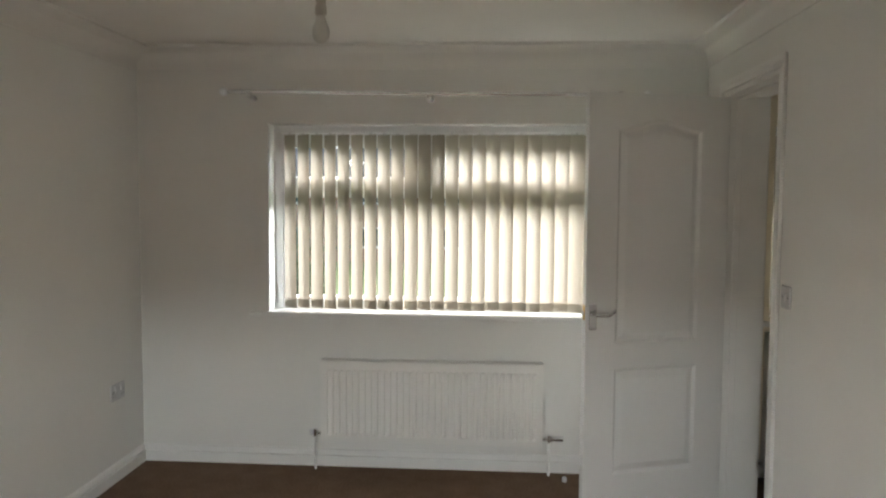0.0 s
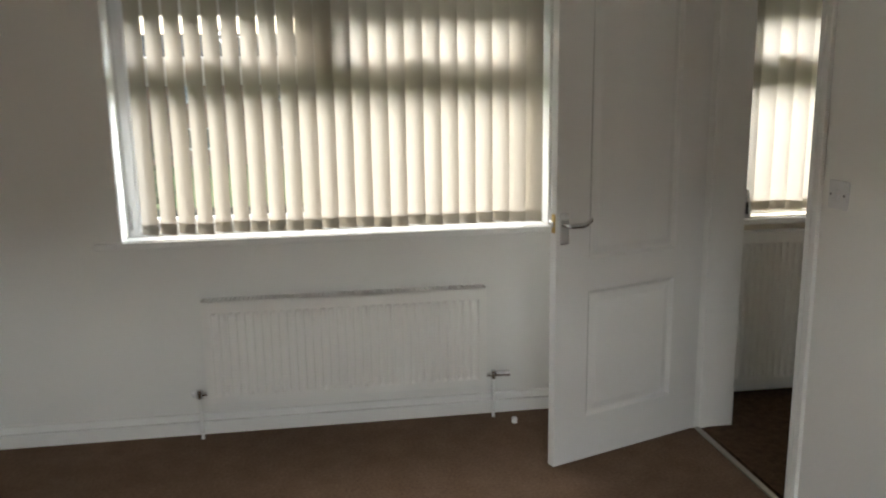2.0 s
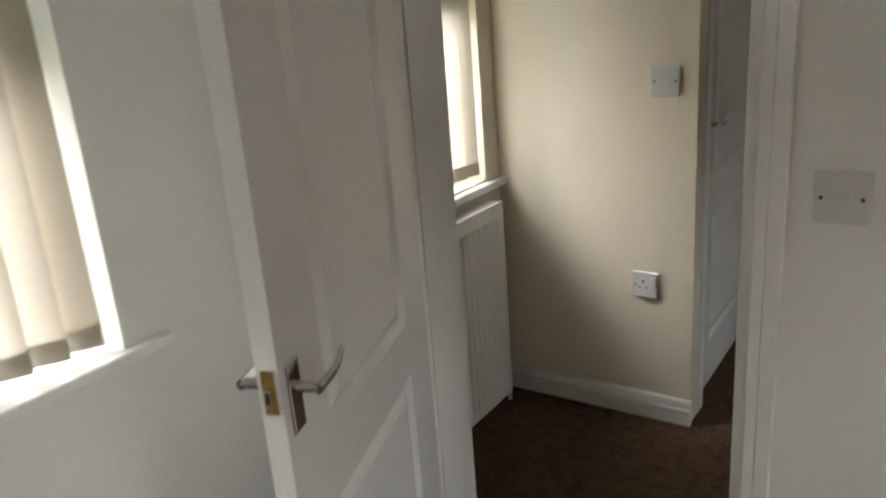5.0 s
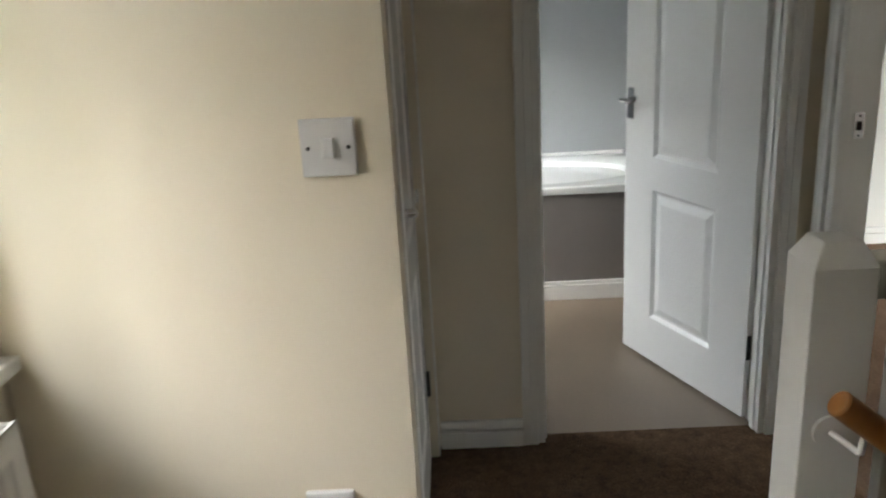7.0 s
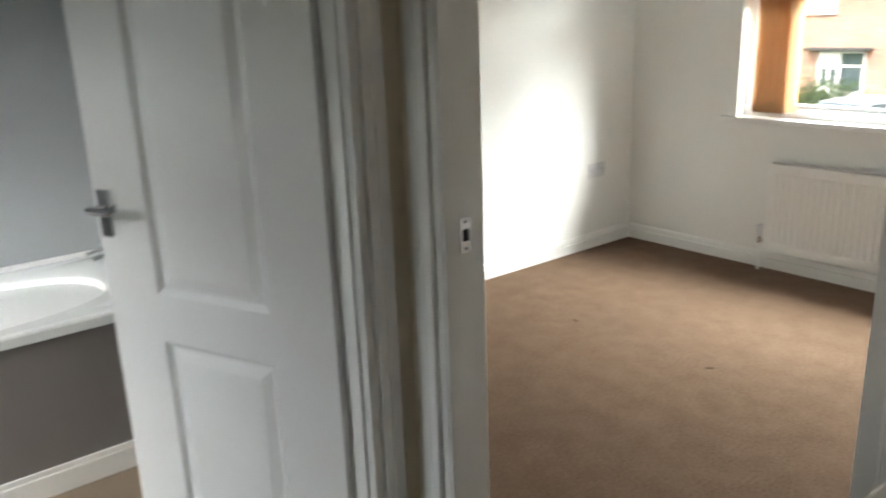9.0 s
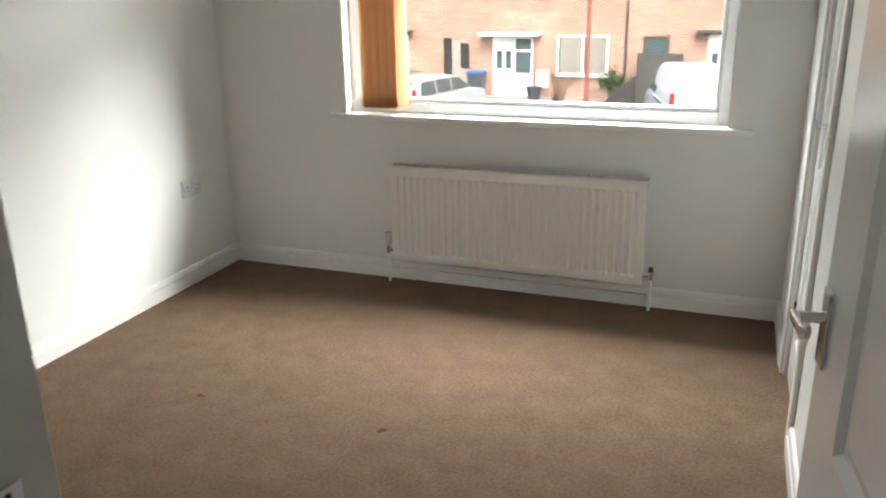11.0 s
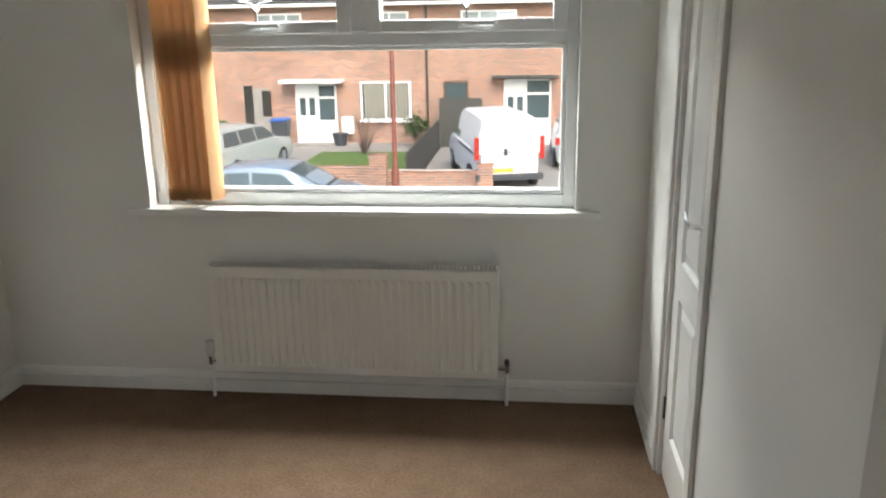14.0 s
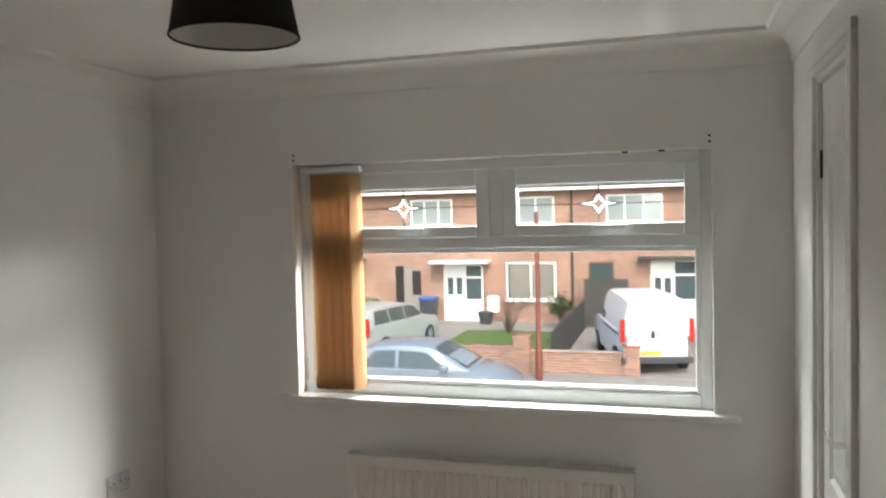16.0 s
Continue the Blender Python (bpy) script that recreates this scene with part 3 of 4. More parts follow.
# ---- windows ----
def window(name, label, x0, x1, z0, z1, y, out, split=True, motif=True):
    """A white plastic window in an opening. out: the way to the open air along y; y is the inner face of the frame."""
    w = setting(new(name), label)
    d = 0.06 * out

    def yy(a, b):
        return min(y + a * out, y + b * out), max(y + a * out, y + b * out)

    zt = z0 + (z1 - z0) * 0.66
    fr = 0.045
    lo, hi = yy(0.0, 0.06)
    L = [(x0, x0 + fr, lo, hi, z0, z1), (x1 - fr, x1, lo, hi, z0, z1), (x0 + fr, x1 - fr, lo, hi, z0, z0 + 0.06), (x0 + fr, x1 - fr, lo, hi, z1 - 0.055, z1), (x0 + fr, x1 - fr, lo, hi, zt - 0.03, zt + 0.03)]
    xm = (x0 + x1) / 2 - 0.027
    if split:
        L.append((xm - 0.03, xm + 0.03, lo, hi, zt + 0.03, z1 - 0.055))
    boxes("frame", L, M_UPVC, w, bevel=0.005)
    lo, hi = yy(0.008, 0.05)
    boxes("bead", [(x0 + fr, x0 + fr + 0.018, lo, hi, z0 + 0.06, zt - 0.03), (x1 - fr - 0.018, x1 - fr, lo, hi, z0 + 0.06, zt - 0.03), (x0 + fr + 0.018, x1 - fr - 0.018, lo, hi, z0 + 0.06, z0 + 0.078), (x0 + fr + 0.018, x1 - fr - 0.018, lo, hi, zt - 0.048, zt - 0.03)], M_UPVC, w, bevel=0.004)
    bays = [(x0 + fr, xm - 0.03), (xm + 0.03, x1 - fr)] if split else [(x0 + fr, x1 - fr)]
    lo, hi = yy(-0.012, 0.045)
    g0, g1 = yy(0.028, 0.032)
    panes = [(x0 + fr + 0.01, x1 - fr - 0.01, g0, g1, z0 + 0.07, zt - 0.04)]
    for a, b in bays:
        za, zb = zt + 0.018, z1 - 0.045
        c = 0.058
        boxes("casement", [(a, a + c, lo, hi, za, zb), (b - c, b, lo, hi, za, zb), (a + c, b - c, lo, hi, za, za + c * 0.86), (a + c, b - c, lo, hi, zb - c * 1.3, zb)], M_UPVC, w, bevel=0.006)
        panes.append((a + c - 0.01, b - c + 0.01, g0, g1, za + c * 0.86 - 0.01, zb - c * 1.3 + 0.01))
        cx, cz = (a + b) / 2 - (0.025 if a > xm else 0.0), (za + zb) / 2 - 0.014
        l0, l1 = yy(0.022, 0.027)
        if motif:
            boxes("lead_line", [(cx - 0.0025, cx + 0.0025, l0, l1, cz + 0.04, zb - c * 1.3), (cx - 0.0025, cx + 0.0025, l0, l1, za + c * 0.86, cz - 0.04), (a + c, cx - 0.092, l0, l1, cz - 0.002, cz + 0.002), (cx + 0.092, b - c, l0, l1, cz - 0.002, cz + 0.002)], M_LEAD, w)
            star = []
            for k in range(4):
                ax, az = ((0.092, 0), (0, 0.046), (-0.092, 0), (0, -0.046))[k]
                bx, bz = ((0.092, 0), (0, 0.046), (-0.092, 0), (0, -0.046))[(k + 1) % 4]
                star.append((ax, az))
                star.append(((ax + bx) * 0.25, (az + bz) * 0.25))
            bm = bmesh.new()
            rings = [[(cx + px * s, y + dy * out, cz + pz * s) for px, pz in star] for s, dy in ((1.12, 0.026), (0.92, 0.02), (0.6, 0.024))]
            loft(bm, rings, caps=False)
            done("bevelled_star", bm, M_BEVEL, w)
            bm = bmesh.new()
            for (ax, az), (bx, bz) in zip(star, star[1:] + star[:1]):
                tube(bm, (cx + ax, y + 0.022 * out, cz + az), (cx + bx, y + 0.022 * out, cz + bz), 0.003, n=6)
            done("lead_line", bm, M_LEAD, w)
        bm = bmesh.new()
        hz = za + 0.03
        q0, q1 = yy(-0.02, -0.012)
        box(bm, cx - 0.035, cx + 0.03, q0, q1, hz - 0.012, hz + 0.012)
        p0, p1 = yy(-0.04, -0.028)
        tube(bm, (cx, y - 0.018 * out, hz), (cx, y - 0.036 * out, hz), 0.011)
        box(bm, cx - 0.11, cx + 0.012, p0, p1, hz - 0.004, hz + 0.014)
        tagged(done("handle", bm, M_UPVC, w, bevel=0.004), "white window handle")
    for p in panes:
        g = boxes("pane", [p], M_GLASS, w)
        g.visible_shadow = False
    return w


window("window_1", "white plastic window behind a vertical blind", W1[0], W1[1], W1[2], W1[3], 0.13, 1)
window("window_2", "narrow white plastic landing window behind a blind", WL[0], WL[1], WL[2], WL[3], 0.13, 1, split=False)
window("window_3", "white plastic window with leaded star motifs", W2[0], W2[1], W2[2], W2[3], WY - 0.075, -1)
# assumed window out of view, goes with the rear bedroom's fill lamp
window("unseen_window", "unseen white plastic window added to light the rear bedroom", W5[0], W5[1], W5[2], W5[3], WY - 0.075, -1)
window("window_4", "white plastic bathroom window", 2.6, 3.4, 0.95, 1.88, 0.13, 1, split=False, motif=False)


def sill(name, x0, x1, z, y_in, y_out):
    return setting(boxes(name, [(x0, x1, min(y_in, y_out), max(y_in, y_out), z - 0.028, z)], M_GLOSS, bevel=0.006), "white painted window board")


sill("window_board_1", -2.44, -0.43, 0.855, -0.025, 0.13)
sill("window_board_2", 0.152, 1.058, 0.845, -0.004, 0.13)
sill("window_board_3", 1.375, 3.345, 0.835, WY + 0.028, WY - 0.075)


# ---- blinds ----
def slat(bm, x, y, z0, z1, w, ang, seed, curve=0.006):
    """One hanging fabric strip, slightly bowed, with a weighted pocket at the foot."""
    rnd = random.Random(seed)
    ca, sa = math.cos(ang), math.sin(ang)
    rows = []
    tw = rnd.uniform(-0.05, 0.05)
    for i in range(7):
        u = i / 6
        z = z1 + (z0 - z1) * u
        row = []
        c2, s2 = math.cos(ang + tw * u), math.sin(ang + tw * u)
        for k in range(5):
            v = (k / 4 - 0.5) * w
            bow = curve * (1 - (2 * k / 4 - 1) ** 2)
            row.append((x + v * c2 - bow * s2, y + v * s2 + bow * c2, z))
        rows.append(row)
    loft(bm, rows, closed=False, caps=False)
    d = 0.0025
    nx, ny = -math.sin(ang), math.cos(ang)
    for s in (-1, 1):
        ra = [(x + (k / 4 - 0.5) * w * ca + nx * (s * d + curve * (1 - (2 * k / 4 - 1) ** 2)), y + (k / 4 - 0.5) * w * sa + ny * (s * d + curve * (1 - (2 * k / 4 - 1) ** 2)), z0) for k in range(5)]
        rb = [(p[0], p[1], z0 + 0.045) for p in ra]
        loft(bm, [ra, rb], closed=False, caps=False)


def vertical_blind(label, x0, x1, y, z0, z1, n, ang, m, rail=True, jitter=0.03):
    bl = thing("vertical_blind", label, "blind")
    if rail:
        tagged(boxes("head_rail", [(x0 - 0.02, x1 + 0.02, y - 0.022, y + 0.022, z1 + 0.012, z1 + 0.042)], M_UPVC, bl, bevel=0.004), "white aluminium head rail")
    rnd = random.Random(5)
    for i in range(n):
        bm = bmesh.new()
        x = x0 + (x1 - x0) * (i + 0.5) / n
        slat(bm, x, y, z0 + rnd.uniform(-0.003, 0.003), z1, 0.089, ang + rnd.uniform(-jitter, jitter), i)
        s = done("slat", bm, m, bl, smooth=True)
        hk = bmesh.new()
        box(hk, x - 0.006, x + 0.006, y - 0.002, y + 0.002, z1 - 0.006, z1 + 0.014)
        done("hook", hk, M_PLAST, bl)
    return bl


b1 = vertical_blind("cream fabric vertical blind, half turned, in the window", W1[0] + 0.07, W1[1] - 0.02, 0.055, W1[2] + 0.022, W1[3] - 0.055, 23, radians(180 - 34), M_SLAT)
bm = bmesh.new()
tube(bm, (W1[0] + 0.035, 0.03, W1[2] + 0.12), (W1[0] + 0.022, 0.05, W1[3] - 0.03), 0.0025, n=6)
tube(bm, (W1[0] + 0.036, 0.03, W1[2] + 0.05), (W1[0] + 0.035, 0.03, W1[2] + 0.15), 0.007, n=10)
tagged(done("cord_weight", bm, M_PLAST, b1), "grey cord weight")
vertical_blind("cream fabric vertical blind, half turned, in the landing window", WL[0] + 0.02, WL[1] - 0.01, 0.07, WL[2] + 0.022, WL[3] - 0.055, 7, radians(180 - 29), M_SLAT)

ob = thing("vertical_blind", "orange fabric vertical blind drawn to one side", "blind")
tagged(boxes("head_rail", [(2.935, 3.21, WY - 0.05, WY - 0.012, 1.833, 1.858)], M_UPVC, ob, bevel=0.004), "white head rail")
for i in range(17):
    bm = bmesh.new()
    x = 2.965 + 0.0118 * i
    slat(bm, x, WY - 0.034, 0.868 + 0.004 * math.sin(i * 2.1), 1.825, 0.075, radians(66 + 9 * math.sin(i * 1.7)), 40 + i, 0.004)
    done("slat", bm, M_ORANGE, ob, smooth=True)
bm = bmesh.new()
tube(bm, (3.222, WY - 0.025, 0.90), (3.228, WY - 0.03, 1.84), 0.0025, n=6)
tube(bm, (3.222, WY - 0.025, 0.90), (3.222, WY - 0.025, 1.0), 0.007, n=10)
tagged(done("cord_weight", bm, M_PLAST, ob), "grey cord weight")
bm = bmesh.new()
for i in range(17):
    x = 2.965 + 0.0118 * i
    tube(bm, (x - 0.006, WY - 0.008, 0.862 + 0.004 * (i % 2)), (x + 0.006, WY - 0.008, 0.866 - 0.004 * (i % 2)), 0.0022, n=6)
tagged(done("bottom_chain", bm, M_PLAST, ob), "white bead chain")

# small brackets and screw holes left over the front window
sh = thing("screw_holes", "small dark screw holes in the white wall over the window", "screw holes")
for x in (1.482, 3.245):
    for z in (1.892, 1.914):
        bm = bmesh.new()
        tube(bm, (x, WY, z), (x, WY + 0.0015, z), 0.0055, n=10)
        done("hole", bm, M_DARK, sh)
for x in (1.66, 1.80):
    boxes("bracket", [(x - 0.012, x + 0.012, WY - 0.04, WY - 0.015, 1.862, 1.8695)], M_IRON, sh, bevel=0.002)


# ---- switches and sockets ----
def plate(name, label, category, m, w=0.086, h=0.086, rockers=(), holes=(), screws=True):
    """A wall plate: x along the wall, y out of it, z up; the origin is its middle on the wall."""
    p = thing(name, label, category, m)
    bm = bmesh.new()
    box(bm, -w / 2, w / 2, 0, 0.009, -h / 2, h / 2)
    done("plate", bm, M_PLAST, p, bevel=0.004, seg=3)
    for x, z in rockers:
        bm = bmesh.new()
        rings = [[(x - 0.0105, 0.009, z - 0.017), (x + 0.0105, 0.009, z - 0.017), (x + 0.0105, 0.009, z + 0.017), (x - 0.0105, 0.009, z + 0.017)],
                 [(x - 0.009, 0.0165, z - 0.0155), (x + 0.009, 0.0165, z - 0.0155), (x + 0.009, 0.012, z + 0.0155), (x - 0.009, 0.012, z + 0.0155)]]
        loft(bm, rings)
        done("rocker", bm, M_PLAST, p, bevel=0.0012)
    if holes:
        for x, z in holes:
            bm = bmesh.new()
            box(bm, x - 0.0035, x + 0.0035, 0.009, 0.0096, z + 0.008, z + 0.016)
            box(bm, x - 0.0145, x - 0.008, 0.009, 0.0096, z - 0.011, z - 0.007)
            box(bm, x + 0.008, x + 0.0145, 0.009, 0.0096, z - 0.011, z - 0.007)
            tagged(done("pin_holes", bm, M_DARK, p), "dark pin holes")
    if screws:
        for s in (-1, 1):
            bm = bmesh.new()
            tube(bm, (s * (w / 2 - 0.0125), 0.009, 0), (s * (w / 2 - 0.0125), 0.0102, 0), 0.0035, n=10)
            tagged(done("screw", bm, M_IRON, p), "dark screw head")
    return p


plate("light_switch", "white plastic single light switch on the white wall", "light switch", pose(-0.0005, -1.217, 1.13, 0, 0, 90), rockers=((0, 0),))
plate("light_switch", "white plastic single light switch on the cream wall", "light switch", pose(1.0595, -0.580, 1.18, 0, 0, 90), w=0.09, h=0.094, rockers=((0, 0),))
plate("socket", "white plastic single socket on the cream wall", "socket", pose(1.0595, -0.520, 0.50, 0, 0, 90), w=0.09, h=0.09, rockers=((-0.026, 0.014),), holes=((0.006, 0.0),))
plate("blank_plate", "white plastic double socket low on the white wall", "socket", pose(-3.0595, -0.305, 0.466, 0, 0, -90), w=0.146, rockers=((-0.03, 0.02), (0.03, 0.02)), holes=((-0.045, -0.008), (0.045, -0.008)))
plate("socket", "white plastic double socket on the bedroom wall", "socket", pose(-0.0005, -1.90, 0.50, 0, 0, 90), w=0.146, rockers=((-0.012, 0.02), (0.058, 0.02)), holes=((-0.04, -0.006), (0.035, -0.006)))
plate("socket", "white plastic double socket on the front bedroom wall", "socket", pose(3.9795, -4.665, 0.488, 0, 0, 90), w=0.146, rockers=((-0.012, 0.02), (0.058, 0.02)), holes=((-0.04, -0.006), (0.035, -0.006)))

# ---- curtain pole, pendant and shade ----
cp = thing("curtain_pole", "thin chrome curtain pole with clear ball ends", "curtain pole")
bm = bmesh.new()
tube(bm, (-2.53, -0.08, 2.043), (-0.34, -0.08, 2.02), 0.0095, n=14)
done("pole", bm, M_CHROME, cp, smooth=True)
for x, z in ((-2.548, 2.043), (-0.322, 2.02)):
    bm = bmesh.new()
    bmesh.ops.create_icosphere(bm, subdivisions=2, radius=0.024)
    bmesh.ops.translate(bm, verts=bm.verts, vec=(x, -0.08, z))
    tagged(done("finial", bm, M_BEVEL, cp), "clear faceted ball end")
for x in (-2.413, -1.448, -0.46):
    bm = bmesh.new()
    tube(bm, (x, 0.0, 2.012), (x, -0.004, 2.012), 0.022, n=16)
    tube(bm, (x, -0.003, 2.012), (x, -0.085, 2.012), 0.006, n=10)
    tube(bm, (x - 0.012, -0.08, 2.026), (x + 0.012, -0.08, 2.026), 0.0135, n=14)
    tube(bm, (x, -0.085, 2.018), (x, -0.085, 1.998), 0.004, n=8)
    done("bracket", bm, M_CHROME, cp, smooth=True)

pl = thing("pendant_lamp", "bare bulb in a white pendant lampholder", "pendant lamp", pose(-1.70, -1.5, 0))
bm = bmesh.new()
lathe(bm, [(0.004, 2.022), (0.016, 2.026), (0.026, 2.038), (0.030, 2.056), (0.027, 2.075), (0.019, 2.094), (0.0145, 2.112), (0.0135, 2.13)])
tagged(done("bulb", bm, M_BULB, pl, smooth=True), "opal glass bulb, unlit")
bm = bmesh.new()
lathe(bm, [(0.0145, 2.115), (0.020, 2.12), (0.020, 2.145), (0.017, 2.15), (0.017, 2.175), (0.010, 2.19), (0.004, 2.2)])
done("lampholder", bm, M_STRIP, pl, smooth=True)
bm = bmesh.new()
tube(bm, (0, 0, 2.195), (0, 0, H), 0.003, n=8)
done("flex", bm, M_PLAST, pl)
bm = bmesh.new()
lathe(bm, [(0.038, H - 0.0005), (0.036, H - 0.012), (0.015, H - 0.022), (0.004, H - 0.024)])
done("ceiling_rose", bm, M_PLAST, pl, smooth=True)

ls = thing("pendant_lamp", "black tapered drum pendant lamp with a white lining", "pendant lamp", pose(2.495, -3.3, 0))
bm = bmesh.new()
lathe(bm, [(0.135, 2.022), (0.107, 2.18)], n=48, caps=False)
tagged(done("shade", bm, M_BLACK, ls, smooth=True), "black fabric shade")
bm = bmesh.new()
lathe(bm, [(0.1328, 2.024), (0.1048, 2.179)], n=48, caps=False)
tagged(done("lining", bm, M_SHADEIN, ls, smooth=True), "white shade lining")
bm = bmesh.new()
lathe(bm, [(0.1355, 2.0215), (0.1365, 2.023), (0.1355, 2.027), (0.132, 2.026), (0.132, 2.0215), (0.1355, 2.0215)], n=48, caps=False)
done("ring", bm, M_BLACK, ls)
for k in range(3):
    bm = bmesh.new()
    a = 2 * math.pi * k / 3
    tube(bm, (0.016 * math.cos(a), 0.016 * math.sin(a), 2.17), (0.105 * math.cos(a), 0.105 * math.sin(a), 2.176), 0.002, n=6)
    done("spoke", bm, M_BLACK, ls)
bm = bmesh.new()
tube(bm, (0, 0, 2.13), (0, 0, 2.19), 0.017, n=14)
tube(bm, (0, 0, 2.185), (0, 0, H), 0.003, n=8)
tube(bm, (0, 0, H - 0.02), (0, 0, H - 0.0005), 0.035, n=20)
done("lampholder", bm, M_PLAST, ls)

# ---- landing balustrade ----
bal = thing("balustrade", "white painted landing balustrade with a square newel post", "balustrade")
bm = bmesh.new()
nx0, nx1, ny0, ny1 = 1.016, 1.124, -1.463, -1.355
loft(bm, [[(nx0, ny0, z), (nx1, ny0, z), (nx1, ny1, z), (nx0, ny1, z)] for z in (-0.35, 0.943)] + [[(nx0 + 0.022, ny0 + 0.022, 0.984), (nx1 - 0.022, ny0 + 0.022, 0.984), (nx1 - 0.022, ny1 - 0.022, 0.984), (nx0 + 0.022, ny1 - 0.022, 0.984)]])
tagged(done("newel_post", bm, M_GLOSS, bal, bevel=0.003), "square white newel post with a chamfered top")
boxes("rail", [(1.045, 1.109, -1.83, -1.47, 0.875, 0.945)], M_GLOSS, bal, bevel=0.006)
boxes("base_rail", [(1.045, 1.109, -1.83, -1.47, 0.02, 0.05)], M_GLOSS, bal, bevel=0.004)
for i in range(4):
    y = -1.545 - 0.085 * i
    boxes("spindle", [(1.061, 1.093, y - 0.016, y + 0.016, 0.05, 0.875)], M_GLOSS, bal, bevel=0.002)

hr = thing("handrail", "varnished wooden stair handrail on white brackets", "handrail")
bm = bmesh.new()
dirv = Vector((0, -0.235, -0.19)).normalized()
p0 = Vector((0.958, -1.385, 0.735))
tube(bm, p0, p0 + dirv * 3.6, 0.024, n=20)
tagged(done("rail", bm, M_WOOD, hr, bevel=0.004, smooth=True), "round varnished wooden rail")
for k in (0.02, 1.2, 2.4):
    c = p0 + dirv * k
    xw = nx0 if k < 0.1 else 1.085
    bm = bmesh.new()
    tube(bm, (xw, c.y - 0.005, c.z - 0.075), (xw - 0.007, c.y - 0.005, c.z - 0.075), 0.031, n=20)
    tube(bm, (xw - 0.005, c.y - 0.005, c.z - 0.075), (0.958, c.y - 0.03, c.z - 0.085), 0.006, n=10)
    tube(bm, (0.958, c.y - 0.03, c.z - 0.085), (0.958, c.y - 0.035, c.z - 0.04), 0.006, n=10)
    tagged(done("bracket", bm, M_GLOSS, hr, smooth=True), "white metal bracket")

# ---- bath ----
bt = thing("bath", "white acrylic bath with a grey side panel", "bath")
bx0, bx1, by0, by1, bz = 3.34, 4.098, -1.826, -0.16, 0.555
n = 48
bm = bmesh.new()


def bath_ring(rx, ry, z, p=2.6):
    out = []
    cx, cy = (bx0 + bx1) / 2, (by0 + by1) / 2
    for i in range(n):
        a = 2 * math.pi * i / n
        c, s = math.cos(a), math.sin(a)
        out.append((cx + rx * math.copysign(abs(c) ** (2 / p), c), cy + ry * math.copysign(abs(s) ** (2 / p), s), z))
    return out


hx, hy = (bx1 - bx0) / 2, (by1 - by0) / 2
loft(bm, [bath_ring(hx, hy, bz - 0.035, 60), bath_ring(hx, hy, bz - 0.006, 60), bath_ring(hx - 0.006, hy - 0.006, bz, 60), bath_ring(hx - 0.075, hy - 0.16, bz, 2.5), bath_ring(hx - 0.09, hy - 0.178, bz - 0.012, 2.5), bath_ring(hx - 0.115, hy - 0.23, bz - 0.2, 2.6), bath_ring(hx - 0.15, hy - 0.3, bz - 0.36, 2.6), bath_ring(hx - 0.22, hy - 0.4, bz - 0.4, 2.4)], caps=True)
tagged(done("tub", bm, M_BATH, bt, smooth=True), "white acrylic tub with an oval basin")
tagged(boxes("side_panel", [(bx0 + 0.012, bx0 + 0.022, by0, by1, 0.0, bz - 0.036)], M_PANEL, bt), "grey side panel")
tagged(boxes("plinth", [(bx0 + 0.0, bx0 + 0.012, by0, by1, 0.0, 0.075), (bx0 + 0.004, bx0 + 0.012, by0, by1, 0.075, 0.095)], M_GLOSS, bt, bevel=0.003), "white plinth board")
tp = thing("mixer_tap", "chrome bath tap on the bath rim", "tap")
for x in (3.93, 4.03):
    bm = bmesh.new()
    tube(bm, (x, -1.76, bz - 0.002), (x, -1.76, bz + 0.06), 0.018, 0.014)
    tube(bm, (x, -1.76, bz + 0.06), (x, -1.76, bz + 0.075), 0.026, 0.024)
    tube(bm, (x, -1.76, bz + 0.035), (x, -1.68, bz + 0.02), 0.011, 0.01)
    done("tap", bm, M_CHROME, tp, smooth=True)
setting(boxes("bath_seal", [(4.085, 4.0995, -1.828, -0.15, bz + 0.001, bz + 0.02), (3.34, 4.085, -1.8295, -1.816, bz + 0.001, bz + 0.02)], M_GLOSS, bevel=0.004), "white sealing strip along the bath edge")

# ---- small loose things ----
b = thing("air_freshener", "slim white plastic bottle on the landing window board", "bottle", pose(0.415, 0.035, 0.845))
bm = bmesh.new()
lathe(bm, [(0.026, 0.0), (0.028, 0.01), (0.024, 0.07), (0.015, 0.115), (0.012, 0.13), (0.003, 0.132)], n=20)
for v in bm.verts:
    v.co.y *= 0.55
done("bottle", bm, M_PLAST, b, smooth=True)
boxes("label_bar", [(-0.006, 0.006, -0.0155, -0.0145, 0.02, 0.075)], M_LEAD, b)
stub = thing("pipe_cap", "small white plastic pipe cap on the carpet", "pipe cap", pose(-0.718, -0.139, 0))
bm = bmesh.new()
lathe(bm, [(0.013, 0.0), (0.013, 0.02), (0.010, 0.024), (0.002, 0.025)], n=14)
done("cap", bm, M_PLAST, stub, smooth=True)
for i, (x, y, s) in enumerate(((3.204, -3.614, 0.019), (2.469, -3.609, 0.021))):
    d = thing("carpet_burn", "small dark burn mark in the brown carpet", "carpet mark", pose(x, y, 0.0, 0, 0, i * 40), group="carpet marks")
    bm = bmesh.new()
    lathe(bm, [(s, 0.0005), (s * 0.8, 0.003), (s * 0.3, 0.002)], n=12)
    for v in bm.verts:
        v.co.y *= 0.45
    done("mark", bm, mat("singed_pile", (0.085, 0.052, 0.034), 0.95, var=0.3, scale=60, bump=0.5), d)
st1 = thing("window_sticker", "red and yellow sticker on the landing window pane", "sticker")
